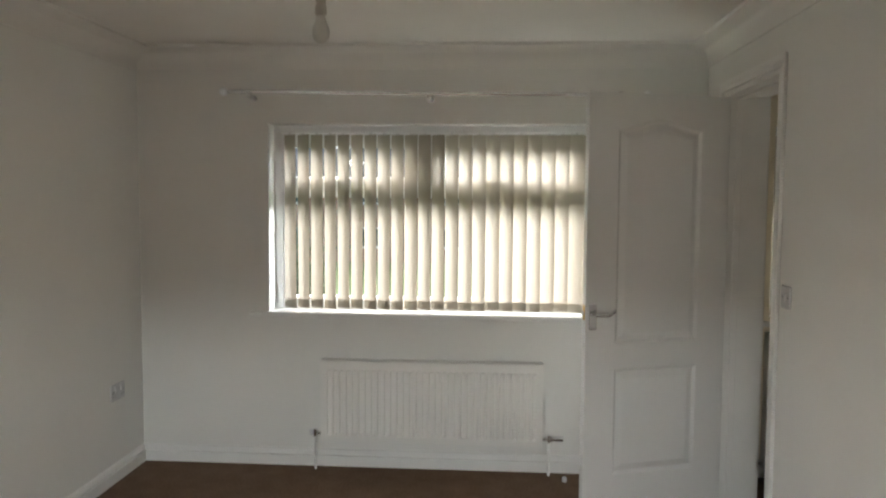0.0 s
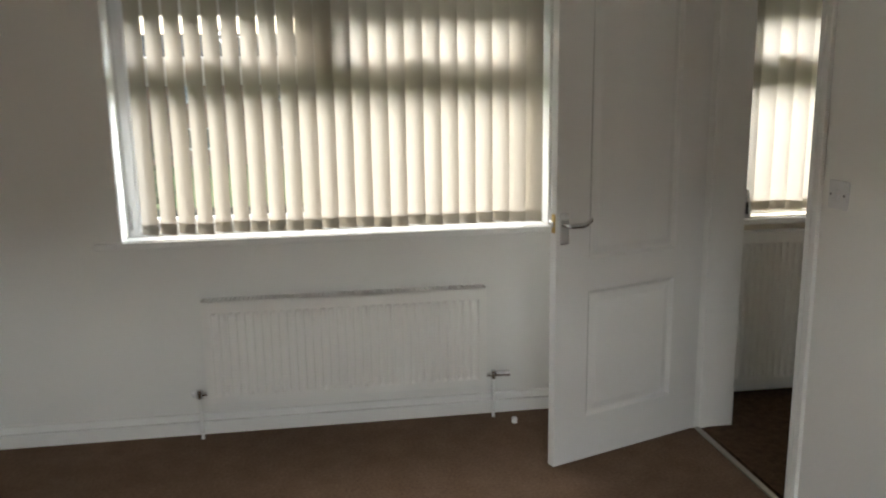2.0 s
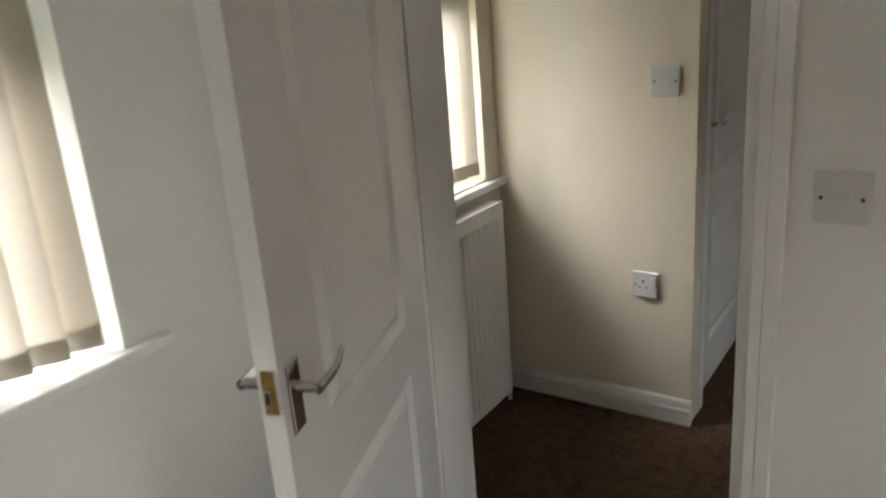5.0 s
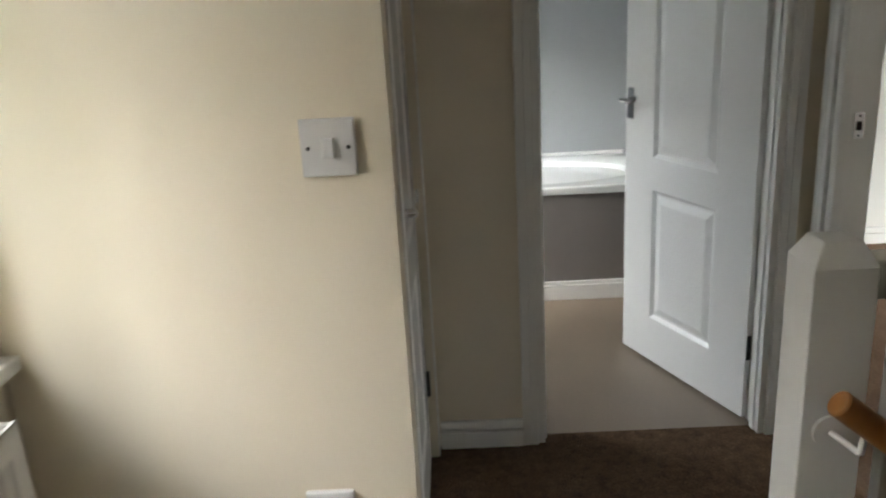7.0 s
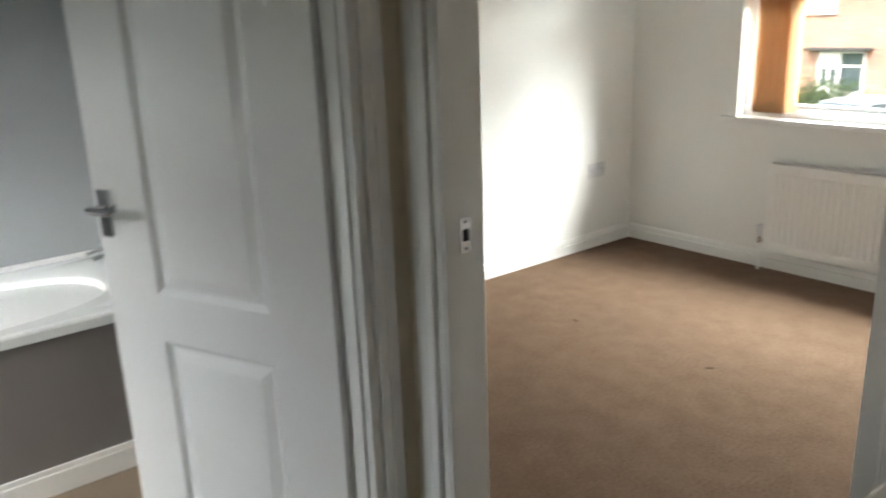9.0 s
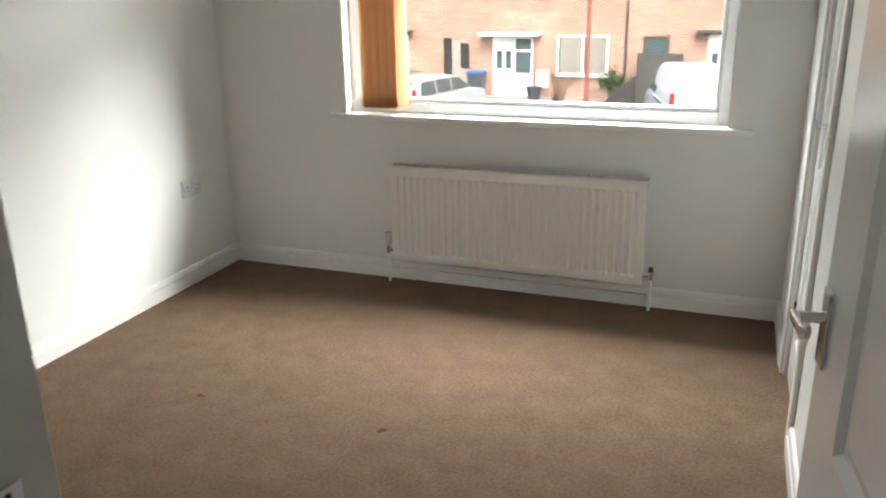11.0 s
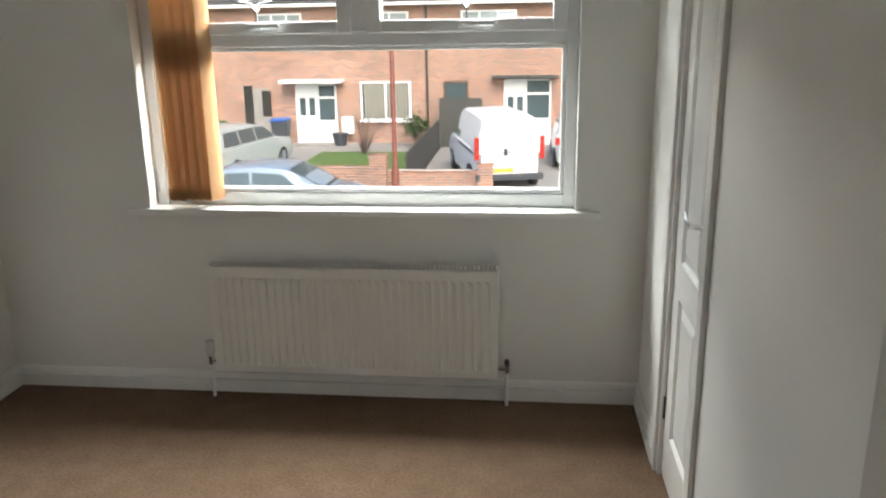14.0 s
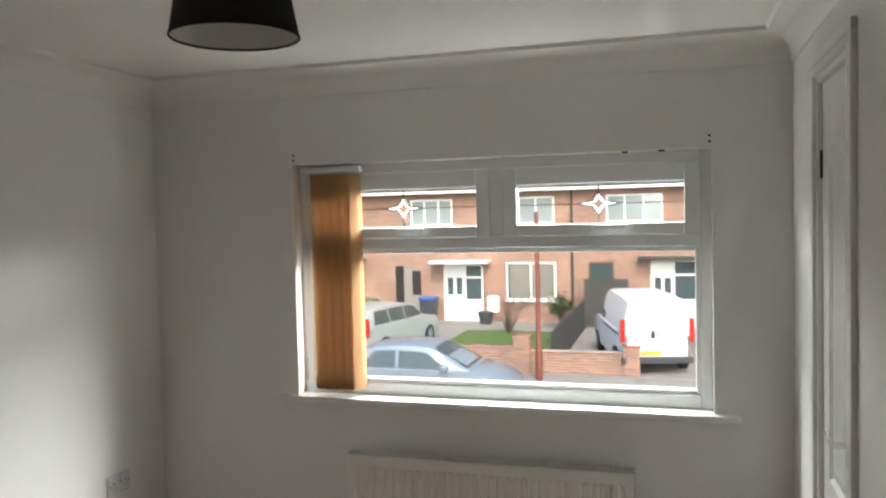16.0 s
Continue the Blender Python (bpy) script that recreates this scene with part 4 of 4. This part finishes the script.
boxes("red_band", [(0.845, 0.90, 0.152, 0.1545, 1.70, 1.76)], M_REDY, st1)
boxes("yellow_band", [(0.845, 0.90, 0.152, 0.1545, 1.60, 1.70)], M_YEL, st1)


# ---- outside ----
G = -2.72
setting(boxes("ground", [(-600, 600, -700, 600, G - 1.0, G - 0.1)], M_GRASS), "grassy ground that reaches the horizon")
setting(boxes("road", [(-80, 80, -20.9, -13.5, G - 0.3, G)], M_ASPH), "grey asphalt street")
setting(boxes("pavement", [(-80, 80, -22.0, -20.9, G - 0.3, G + 0.1), (-80, 80, -13.5, -5.6, G - 0.3, G + 0.1)], M_PAVE, bevel=0.02), "concrete pavement with a raised kerb")
setting(boxes("driveway", [(-1.5, 4.8, -31.1, -22.0, G - 0.3, G + 0.11), (8.9, 13.5, -31.1, -22.0, G - 0.3, G + 0.11)], M_PAVE), "concrete driveway")
setting(boxes("lawn", [(5.0, 8.9, -29.0, -22.2, G - 0.3, G + 0.14)], M_GRASS), "small front lawn")
setting(boxes("garden_path", [(5.0, 8.9, -31.1, -29.0, G - 0.3, G + 0.16)], M_PAVE), "paved strip before the house")


def ext_window(parent, x0, x1, z0, z1, y, bars=1, blind=False, pane=None, surround=None):
    fr = 0.07
    L = [(x0, x1, y, y + 0.06, z0, z0 + fr), (x0, x1, y, y + 0.06, z1 - fr, z1), (x0, x0 + fr, y, y + 0.06, z0 + fr, z1 - fr), (x1 - fr, x1, y, y + 0.06, z0 + fr, z1 - fr)]
    for k in range(1, bars + 1):
        x = x0 + (x1 - x0) * k / (bars + 1)
        L.append((x - 0.035, x + 0.035, y, y + 0.055, z0 + fr, z1 - fr))
    L.append((x0 - 0.06, x1 + 0.06, y, y + 0.12, z0 - 0.06, z0))
    tagged(boxes("window", L, surround or M_UPVC, parent), "plain window frame")
    tagged(boxes("window_pane", [(x0 + fr, x1 - fr, y + 0.005, y + 0.02, z0 + fr, z1 - fr)], pane or M_CARGL, parent), "reflecting window pane")
    if blind:
        tagged(boxes("window_blind", [(x0 + fr + 0.09 * i, x0 + fr + 0.09 * i + 0.06, y + 0.021, y + 0.024, z0 + fr, z1 - fr) for i in range(int((x1 - x0 - 2 * fr) / 0.09))], M_SLAT, parent), "vertical blind behind the pane")


def ext_door(parent, x0, xs, x1, z0, z1, y):
    """A white front door from x0 to xs with a side light from xs to x1."""
    L = [(x0, xs, y, y + 0.05, z0, z1), (xs, x1, y, y + 0.03, z0, z0 + (z1 - z0) * 0.42), (xs, xs + 0.07, y, y + 0.07, z0, z1), (x1 - 0.07, x1, y, y + 0.07, z0, z1), (x0 - 0.05, x0, y, y + 0.07, z0, z1), (xs, x1, y, y + 0.05, z0 + (z1 - z0) * 0.78, z0 + (z1 - z0) * 0.82), (x0 - 0.05, x1, y, y + 0.07, z1, z1 + 0.06)]
    for i in range(2):
        c = x0 + (xs - x0) * (0.3 + 0.4 * i)
        L += [(c - 0.14, c + 0.14, y + 0.05, y + 0.062, z0 + 0.25, z0 + 0.85)]
    tagged(boxes("front_door", L, M_VANW, parent, bevel=0.01), "white front door with a side light")
    boxes("door_glass", [(xs + 0.07, x1 - 0.07, y + 0.005, y + 0.02, z0 + (z1 - z0) * 0.42, z1)] + [(x0 + (xs - x0) * (0.3 + 0.4 * i) - 0.11, x0 + (xs - x0) * (0.3 + 0.4 * i) + 0.11, y + 0.051, y + 0.056, z0 + 1.1, z0 + 1.75) for i in range(2)], M_CARGL, parent)


HY = -31.1
hs = thing("terraced_house", "red brick terrace with white doors and windows", "house")
tagged(boxes("wall", [(-26, 40, HY - 7.5, HY, G - 0.2, 2.62)], M_BRICK, hs), "red brick wall")
bm = bmesh.new()
loft(bm, [[(x, HY + 0.45, 2.55), (x, HY - 4.0, 6.6), (x, HY - 8.0, 2.55), (x, HY - 7.6, 2.45), (x, HY + 0.3, 2.45)] for x in (-26.3, 40.3)])
tagged(done("roof", bm, M_ROOF, hs), "grey tiled pitched roof")
tagged(boxes("gutter", [(-26, 40, HY + 0.30, HY + 0.47, 2.38, 2.5)], M_VANW, hs, bevel=0.03), "white gutter and fascia")
for k in range(-2, 3):
    o = 13.0 * k
    ext_door(hs, 10.35 + o, 9.45 + o, 8.85 + o, -2.62, -0.42, HY)
    tagged(boxes("canopy", [(8.45 + o, 10.75 + o, HY, HY + 0.75, -0.30, -0.18)], M_VANW, hs, bevel=0.02), "flat white door canopy")
    ext_window(hs, 5.97 + o, 7.87 + o, -1.72, -0.28, HY, 1, True)
    ext_window(hs, 9.95 + o, 11.65 + o, 1.15, 2.18, HY, 2, pane=M_SKYGL)
    ext_window(hs, 6.0 + o, 7.4 + o, 1.15, 2.18, HY, 1, pane=M_SKYGL)
    ext_window(hs, 2.1 + o, 4.1 + o, 1.15, 2.18, HY, 2, pane=M_SKYGL)
    ext_door(hs, 2.55 + o, 1.7 + o, 0.9 + o, -2.62, -0.3, HY)
    tagged(boxes("canopy", [(0.6 + o, 2.95 + o, HY, HY + 0.6, -0.2, -0.1)], M_FENCE, hs, bevel=0.02), "dark door canopy")
    ext_window(hs, 3.85 + o, 4.75 + o, -1.15, -0.3, HY, 0, surround=M_TWIG)
    boxes("passage_door", [(11.35 + o, 12.0 + o, HY, HY + 0.03, -2.6, -0.5), (11.95 + o, 12.3 + o, HY, HY + 0.02, -2.6, -0.45)], M_PAVE, hs)
    # flat near-black sheets paint the shade of the passage on the solid wall
    boxes("passage_shade", [(11.3 + o, 11.65 + o, HY + 0.03, HY + 0.04, -1.55, -0.6), (12.0 + o, 12.35 + o, HY + 0.02, HY + 0.03, -2.6, -0.4)], M_DARK, hs)
    bm = bmesh.new()
    tube(bm, (5.35 + o, HY + 0.07, G), (5.35 + o, HY + 0.07, 2.4), 0.045, n=8)
    tagged(done("drainpipe", bm, M_FENCE, hs), "dark drainpipe")
    boxes("meter_box", [(8.15 + o, 8.6 + o, HY, HY + 0.2, -2.2, -1.55)], M_VANW, hs, bevel=0.02)
    boxes("step", [(8.7 + o, 10.5 + o, HY, HY + 0.5, G - 0.1, -2.55)], M_PAVE, hs)
# chimneys
for cx, lab in ((18.6, ""), (-10.0, "")):
    bm = bmesh.new()
    box(bm, cx - 0.45, cx + 0.45, HY - 4.4, HY - 3.6, 5.9, 7.5)
    box(bm, cx - 0.5, cx + 0.5, HY - 4.45, HY - 3.55, 7.5, 7.6)
    for q in (-0.22, 0.22):
        tube(bm, (cx + q, HY - 4.0, 7.6), (cx + q, HY - 4.0, 7.95), 0.12, 0.1)
    done("chimney", bm, M_BRICK, hs)

# garden wall with piers
gw = thing("garden_wall", "low red brick garden wall with square piers", "wall")
tagged(boxes("wall", [(2.9, 5.35, -22.35, -22.15, G, -2.08), (5.8, 9.2, -22.35, -22.15, G, -1.98)], M_BRICK, gw), "red brick wall")
boxes("pier", [(2.55, 2.95, -22.45, -22.05, G, -1.88)], M_BRICK, gw)
boxes("pier", [(5.35, 5.8, -22.45, -22.05, G, -1.68)], M_BRICK, gw)
boxes("coping", [(2.95, 5.35, -22.38, -22.12, -2.08, -2.03), (5.8, 9.2, -22.38, -22.12, -1.98, -1.93), (2.52, 2.98, -22.48, -22.02, -1.88, -1.83), (5.32, 5.83, -22.48, -22.02, -1.68, -1.62)], M_BRICK, gw, bevel=0.015)

fe = thing("garden_fence", "dark stained wooden fence along the driveway", "fence")
for i in range(46):
    y = -22.5 - 0.185 * i
    boxes("board", [(4.86, 4.89, y - 0.175, y, G, -1.60 - 0.02 * (i % 3))], M_FENCE, fe)
boxes("board", [(3.3, 4.86, -30.4, -30.36, G, -0.85)], M_FENCE, fe)
boxes("fence_rail", [(4.89, 4.94, -31.0, -22.5, -1.85, -1.77), (4.89, 4.94, -31.0, -22.5, -2.4, -2.32)], M_FENCE, fe)

po = thing("street_post", "tall red painted steel post at the pavement edge", "post", pose(4.98, -21.3, G))
bm = bmesh.new()
lathe(bm, [(0.09, 0.0), (0.09, 0.9), (0.065, 0.95), (0.055, 4.3), (0.03, 4.35)], n=14)
done("post", bm, M_RUST, po, smooth=True)

def wheelie_bin(label, x, y, turn, lid):
    """A two-wheeled refuse bin with a hinged lid and a rear grip bar."""
    w = thing("wheelie_bin", label, "bin", pose(x, y, G + 0.11, 0, 0, turn), group="wheelie bins")
    bm = bmesh.new()
    loft(bm, [[(-0.23, -0.28, 0.05), (0.23, -0.28, 0.05), (0.23, 0.24, 0.05), (-0.23, 0.24, 0.05)], [(-0.29, -0.36, 0.98), (0.29, -0.36, 0.98), (0.29, 0.34, 0.98), (-0.29, 0.34, 0.98)]])
    done("body", bm, M_BIN, w, bevel=0.03)
    boxes("lid", [(-0.31, 0.31, -0.38, 0.38, 0.98, 1.07)], lid, w, bevel=0.03)
    for x in (-0.22, 0.22):
        bm = bmesh.new()
        tube(bm, (x - 0.03, -0.3, 0.1), (x + 0.03, -0.3, 0.1), 0.1, n=14)
        done("wheel", bm, M_TYRE, w)
    bm = bmesh.new()
    tube(bm, (-0.25, -0.42, 1.0), (0.25, -0.42, 1.0), 0.018, n=10)
    done("grip", bm, M_BIN, w)


wheelie_bin("dark wheelie bin with a blue lid beside the house", 10.75, -30.3, 0, M_BLUE)
wheelie_bin("dark wheelie bin with a green lid in the driveway", 12.75, -29.2, 12, M_GREEN)
pt = thing("plant_pot", "dark plastic plant pot beside the white door", "plant pot", pose(8.55, -30.4, G + 0.12))
bm = bmesh.new()
lathe(bm, [(0.2, 0.0), (0.28, 0.45), (0.3, 0.45), (0.3, 0.5), (0.26, 0.5), (0.24, 0.42)], n=20)
done("pot", bm, M_BIN, pt, smooth=True)


def shrub(name, label, cx, cy, base, r, h, count, leafy, seed):
    """A bush of branching stems with many small leaves."""
    rnd = random.Random(seed)
    s = thing(name, label, "shrub", pose(cx, cy, base))
    bm = bmesh.new()
    lf = bmesh.new()
    for i in range(count):
        a = rnd.uniform(0, 2 * math.pi)
        q = rnd.uniform(0.1, 1.0)
        mid = Vector((math.cos(a) * r * q * 0.4, math.sin(a) * r * q * 0.4, h * rnd.uniform(0.3, 0.5)))
        end = Vector((math.cos(a) * r * q, math.sin(a) * r * q, h * rnd.uniform(0.6, 1.0)))
        tube(bm, (0.03 * math.cos(a), 0.03 * math.sin(a), 0), mid, 0.018, 0.01, 5)
        tube(bm, mid, end, 0.01, 0.004, 5)
        for k in range(4):
            e2 = mid.lerp(end, rnd.uniform(0.2, 1)) + Vector((rnd.uniform(-1, 1), rnd.uniform(-1, 1), rnd.uniform(0, 1))) * r * 0.25
            tube(bm, mid.lerp(end, rnd.uniform(0.1, 0.8)), e2, 0.006, 0.002, 4)
            for j in range(leafy):
                c = e2 + Vector((rnd.gauss(0, 1), rnd.gauss(0, 1), rnd.gauss(0, 1))) * r * 0.16
                c.z = max(c.z, 0.03)
                u = Vector((rnd.uniform(-1, 1), rnd.uniform(-1, 1), rnd.uniform(-1, 1))).normalized() * rnd.uniform(0.04, 0.09)
                v = u.orthogonal().normalized() * 0.035
                lf.faces.new([lf.verts.new(c + w) for w in (u, v, -u, -v)])
    done("stems", bm, M_TWIG, s)
    if leafy:
        done("leaves", lf, M_LEAF, s)
    else:
        lf.free()
    return s


shrub("bare_shrub", "leafless garden shrub under the house window", 7.3, -28.6, G + 0.12, 1.0, 1.55, 26, 0, 3)
shrub("green_shrub", "low evergreen shrub by the brick house", 5.6, -29.8, G + 0.12, 0.6, 1.2, 14, 10, 4)
shrub("green_shrub", "clipped evergreen hedge beside the driveway", 13.2, -26.5, G + 0.1, 1.2, 1.5, 30, 16, 5)


def wheel(parent, x, y, r, w):
    bm = bmesh.new()
    rings = [[(x + rr * math.cos(2 * math.pi * i / 24), y + yy, r + rr * math.sin(2 * math.pi * i / 24)) for i in range(24)] for rr, yy in ((r * 0.62, -w / 2), (r * 0.93, -w / 2), (r, -w / 2 + 0.03), (r, w / 2 - 0.03), (r * 0.93, w / 2), (r * 0.62, w / 2))]
    loft(bm, rings)
    tagged(done("wheel", bm, M_TYRE, parent, smooth=True), "black tyre")
    bm = bmesh.new()
    for k in range(6):
        a = 2 * math.pi * k / 6
        for s in (-1, 1):
            tube(bm, (x, y + s * (w / 2 + 0.004), r), (x + r * 0.58 * math.cos(a), y + s * (w / 2 + 0.004), r + r * 0.58 * math.sin(a)), 0.04, 0.025, 6)
    done("rim", bm, M_SILVER, parent)


def vehicle(name, label, category, m, paint, L, W, belt, roof, hood, glass, wr, axles, tail_x=None):
    """A car body: side outlines given nose to tail (x along its length from the tail), skinned across its width."""
    v = thing(name, label, category, m)
    n = len(belt)
    bm = bmesh.new()
    secs = []
    for x, zb, zt in belt:
        e = min(1.0, 0.80 + 0.5 * min(x, L - x))
        hw = W / 2 * min(1, e)
        secs.append([(x, -hw * 0.96, zb), (x, -hw, (zb + zt) / 2), (x, -hw * 0.95, zt - 0.04), (x, -hw * 0.88, zt), (x, hw * 0.88, zt), (x, hw * 0.95, zt - 0.04), (x, hw, (zb + zt) / 2), (x, hw * 0.96, zb)])
    loft(bm, secs)
    done("body", bm, paint, v, smooth=True)
    bm = bmesh.new()
    secs = []
    for x, zb, zt in roof:
        k = W / 2
        t = (zt - zb)
        secs.append([(x, -k * 0.93, zb), (x, -k * 0.86, zb + t * 0.45), (x, -k * 0.75, zt - 0.05 * min(1, t)), (x, -k * 0.62, zt), (x, k * 0.62, zt), (x, k * 0.75, zt - 0.05 * min(1, t)), (x, k * 0.86, zb + t * 0.45), (x, k * 0.93, zb)])
    loft(bm, secs)
    tagged(done("cabin", bm, paint, v, smooth=True), "painted roof and pillars")
    for quad in glass:
        bm = bmesh.new()
        if len(quad[0]) == 2:
            for s in (-1, 1):
                a = [bm.verts.new((x, s * (W / 2 * (0.93 - 0.155 * min(1, max(0, (z - belt[n // 2][2]) / 0.45))) + 0.006), z)) for x, z in quad]
                bm.faces.new(a)
        else:
            bm.faces.new([bm.verts.new(p) for p in quad])
        tagged(done("window", bm, M_CARGL, v), "dark tinted car window")
    for ax in axles:
        for s in (-1, 1):
            wheel(v, ax, s * (W / 2 - 0.10), wr, 0.2)
    return v


# small hatchback at the kerb; its nose points along -x
car = vehicle("car", "silver hatchback parked at the kerb", "car", pose(8.95, -18.7, G, 0, 0, 180), M_SILVER, 4.0, 1.7,
              [(0.0, 0.35, 0.75), (0.12, 0.22, 0.95), (0.8, 0.2, 0.98), (2.6, 0.2, 0.98), (3.3, 0.22, 0.92), (3.75, 0.25, 0.78), (4.0, 0.35, 0.6)],
              [(0.15, 0.9, 1.0), (0.45, 0.9, 1.34), (0.9, 0.9, 1.45), (1.6, 0.9, 1.49), (2.15, 0.9, 1.44), (2.6, 0.9, 1.22), (3.05, 0.9, 0.965)], None,
              [[(0.55, 0.99), (1.35, 0.99), (1.35, 1.36), (0.85, 1.34)], [(1.42, 0.99), (2.55, 0.99), (2.05, 1.33), (1.42, 1.36)],
               [(2.99, -0.66, 1.0), (2.99, 0.66, 1.0), (2.22, 0.56, 1.425), (2.22, -0.56, 1.425)]], 0.31, (0.75, 3.2))
boxes("mirror", [(2.45, 2.6, 0.84, 0.98, 0.98, 1.1), (2.45, 2.6, -0.98, -0.84, 0.98, 1.1)], M_SILVER, car, bevel=0.03)

est = vehicle("car", "pale silver estate car in a driveway", "car", pose(11.0, -22.9, G + 0.11, 0, 0, -101), M_PALE, 4.6, 1.8,
              [(0.0, 0.3, 0.9), (0.1, 0.22, 1.0), (1.0, 0.2, 1.0), (3.2, 0.2, 1.0), (4.2, 0.25, 0.86), (4.6, 0.35, 0.62)],
              [(0.05, 0.9, 1.0), (0.3, 0.9, 1.46), (0.9, 0.9, 1.5), (2.2, 0.9, 1.5), (2.8, 0.9, 1.38), (3.5, 0.9, 1.0)], None,
              [[(0.35, 1.02), (1.2, 1.02), (1.2, 1.4), (0.5, 1.4)], [(1.27, 1.02), (2.1, 1.02), (2.1, 1.4), (1.27, 1.4)], [(2.17, 1.02), (3.2, 1.02), (2.7, 1.36), (2.17, 1.4)],
               [(0.12, -0.7, 1.05), (0.12, 0.7, 1.05), (0.27, 0.6, 1.42), (0.27, -0.6, 1.42)]], 0.32, (0.9, 3.6))
boxes("tail_lamp", [(-0.02, 0.06, 0.72, 0.86, 0.7, 1.25), (-0.02, 0.06, -0.86, -0.72, 0.7, 1.25)], M_TAIL, est, bevel=0.02)

van = vehicle("van", "white panel van parked on a driveway", "van", pose(2.12, -22.3, G + 0.11, 0, 0, -76), M_VANW, 4.8, 1.9,
              [(0.0, 0.32, 1.05), (0.05, 0.3, 1.1), (1.0, 0.28, 1.1), (3.6, 0.28, 1.1), (4.4, 0.3, 0.98), (4.8, 0.35, 0.7)],
              [(0.0, 1.0, 1.86), (0.08, 1.0, 1.93), (1.2, 1.0, 1.97), (2.9, 1.0, 1.95), (3.4, 1.0, 1.80), (4.25, 1.0, 1.05)], None,
              [[(2.75, 1.12), (3.85, 1.12), (3.4, 1.66), (2.75, 1.72)],
               [(4.2, -0.75, 1.12), (4.2, 0.75, 1.12), (3.5, 0.66, 1.74), (3.5, -0.66, 1.74)]], 0.33, (0.9, 3.8))
boxes("tail_lamp", [(-0.02, 0.05, 0.80, 0.93, 0.85, 1.45), (-0.02, 0.05, -0.93, -0.80, 0.85, 1.45)], M_TAIL, van, bevel=0.02)
boxes("rear_door_gap", [(-0.012, -0.002, -0.008, 0.008, 0.45, 1.85)], M_BIN, van)
boxes("door_handle", [(-0.03, 0.0, 0.06, 0.16, 0.95, 1.15)], M_BIN, van, bevel=0.01)
boxes("number_plate", [(-0.03, -0.01, -0.1, 0.42, 0.52, 0.63)], M_PLATE, van)
boxes("bumper", [(-0.06, 0.05, -0.9, 0.9, 0.3, 0.48)], M_BIN, van, bevel=0.03)
boxes("rail", [(0.3, 2.6, 0.935, 0.95, 1.0, 1.04)], M_BIN, van)

hb = vehicle("car", "white hatchback parked on a driveway beside the van", "car", pose(0.02, -25.4, G + 0.11, 0, 0, -90), M_VANW, 4.0, 1.72,
             [(0.0, 0.32, 0.85), (0.1, 0.24, 0.98), (0.9, 0.2, 1.0), (2.6, 0.2, 1.0), (3.5, 0.24, 0.88), (4.0, 0.35, 0.62)],
             [(0.05, 0.9, 1.0), (0.35, 0.9, 1.42), (0.9, 0.9, 1.52), (1.7, 0.9, 1.52), (2.3, 0.9, 1.40), (3.0, 0.9, 0.98)], None,
             [[(0.5, 1.02), (1.3, 1.02), (1.3, 1.38), (0.75, 1.38)], [(1.37, 1.02), (2.6, 1.02), (2.15, 1.34), (1.37, 1.38)],
              [(0.06, -0.66, 1.04), (0.06, 0.66, 1.04), (0.3, 0.56, 1.4), (0.3, -0.56, 1.4)]], 0.31, (0.75, 3.2))
boxes("tail_lamp", [(-0.02, 0.06, 0.66, 0.82, 0.78, 1.0), (-0.02, 0.06, -0.82, -0.66, 0.78, 1.0)], M_TAIL, hb, bevel=0.02)

# houses seen through the rear blinds
rh = thing("terraced_house", "brick houses behind the back gardens", "house")
boxes("wall", [(-45, 45, 44, 51, G, 2.4)], M_BRICK, rh)
bm = bmesh.new()
loft(bm, [[(x, 43.6, 2.35), (x, 47.5, 4.9), (x, 51.4, 2.35)] for x in (-45.3, 45.3)])
done("roof", bm, M_ROOF, rh)
for k in range(-8, 9):
    ext_window(rh, 5.0 * k, 5.0 * k + 1.6, 0.9, 2.0, 43.94, 1)
    ext_window(rh, 5.0 * k + 0.2, 5.0 * k + 2.0, -1.8, -0.6, 43.94, 1)
shrub("green_shrub", "tall evergreen shrub in the back garden", -5.6, 10.5, G - 0.1, 1.8, 3.6, 44, 18, 8)
setting(boxes("garden_fence_rear", [(-30, 30, 14.0, 14.06, G - 0.1, -1.0)], M_FENCE), "dark wooden fence across the back gardens")
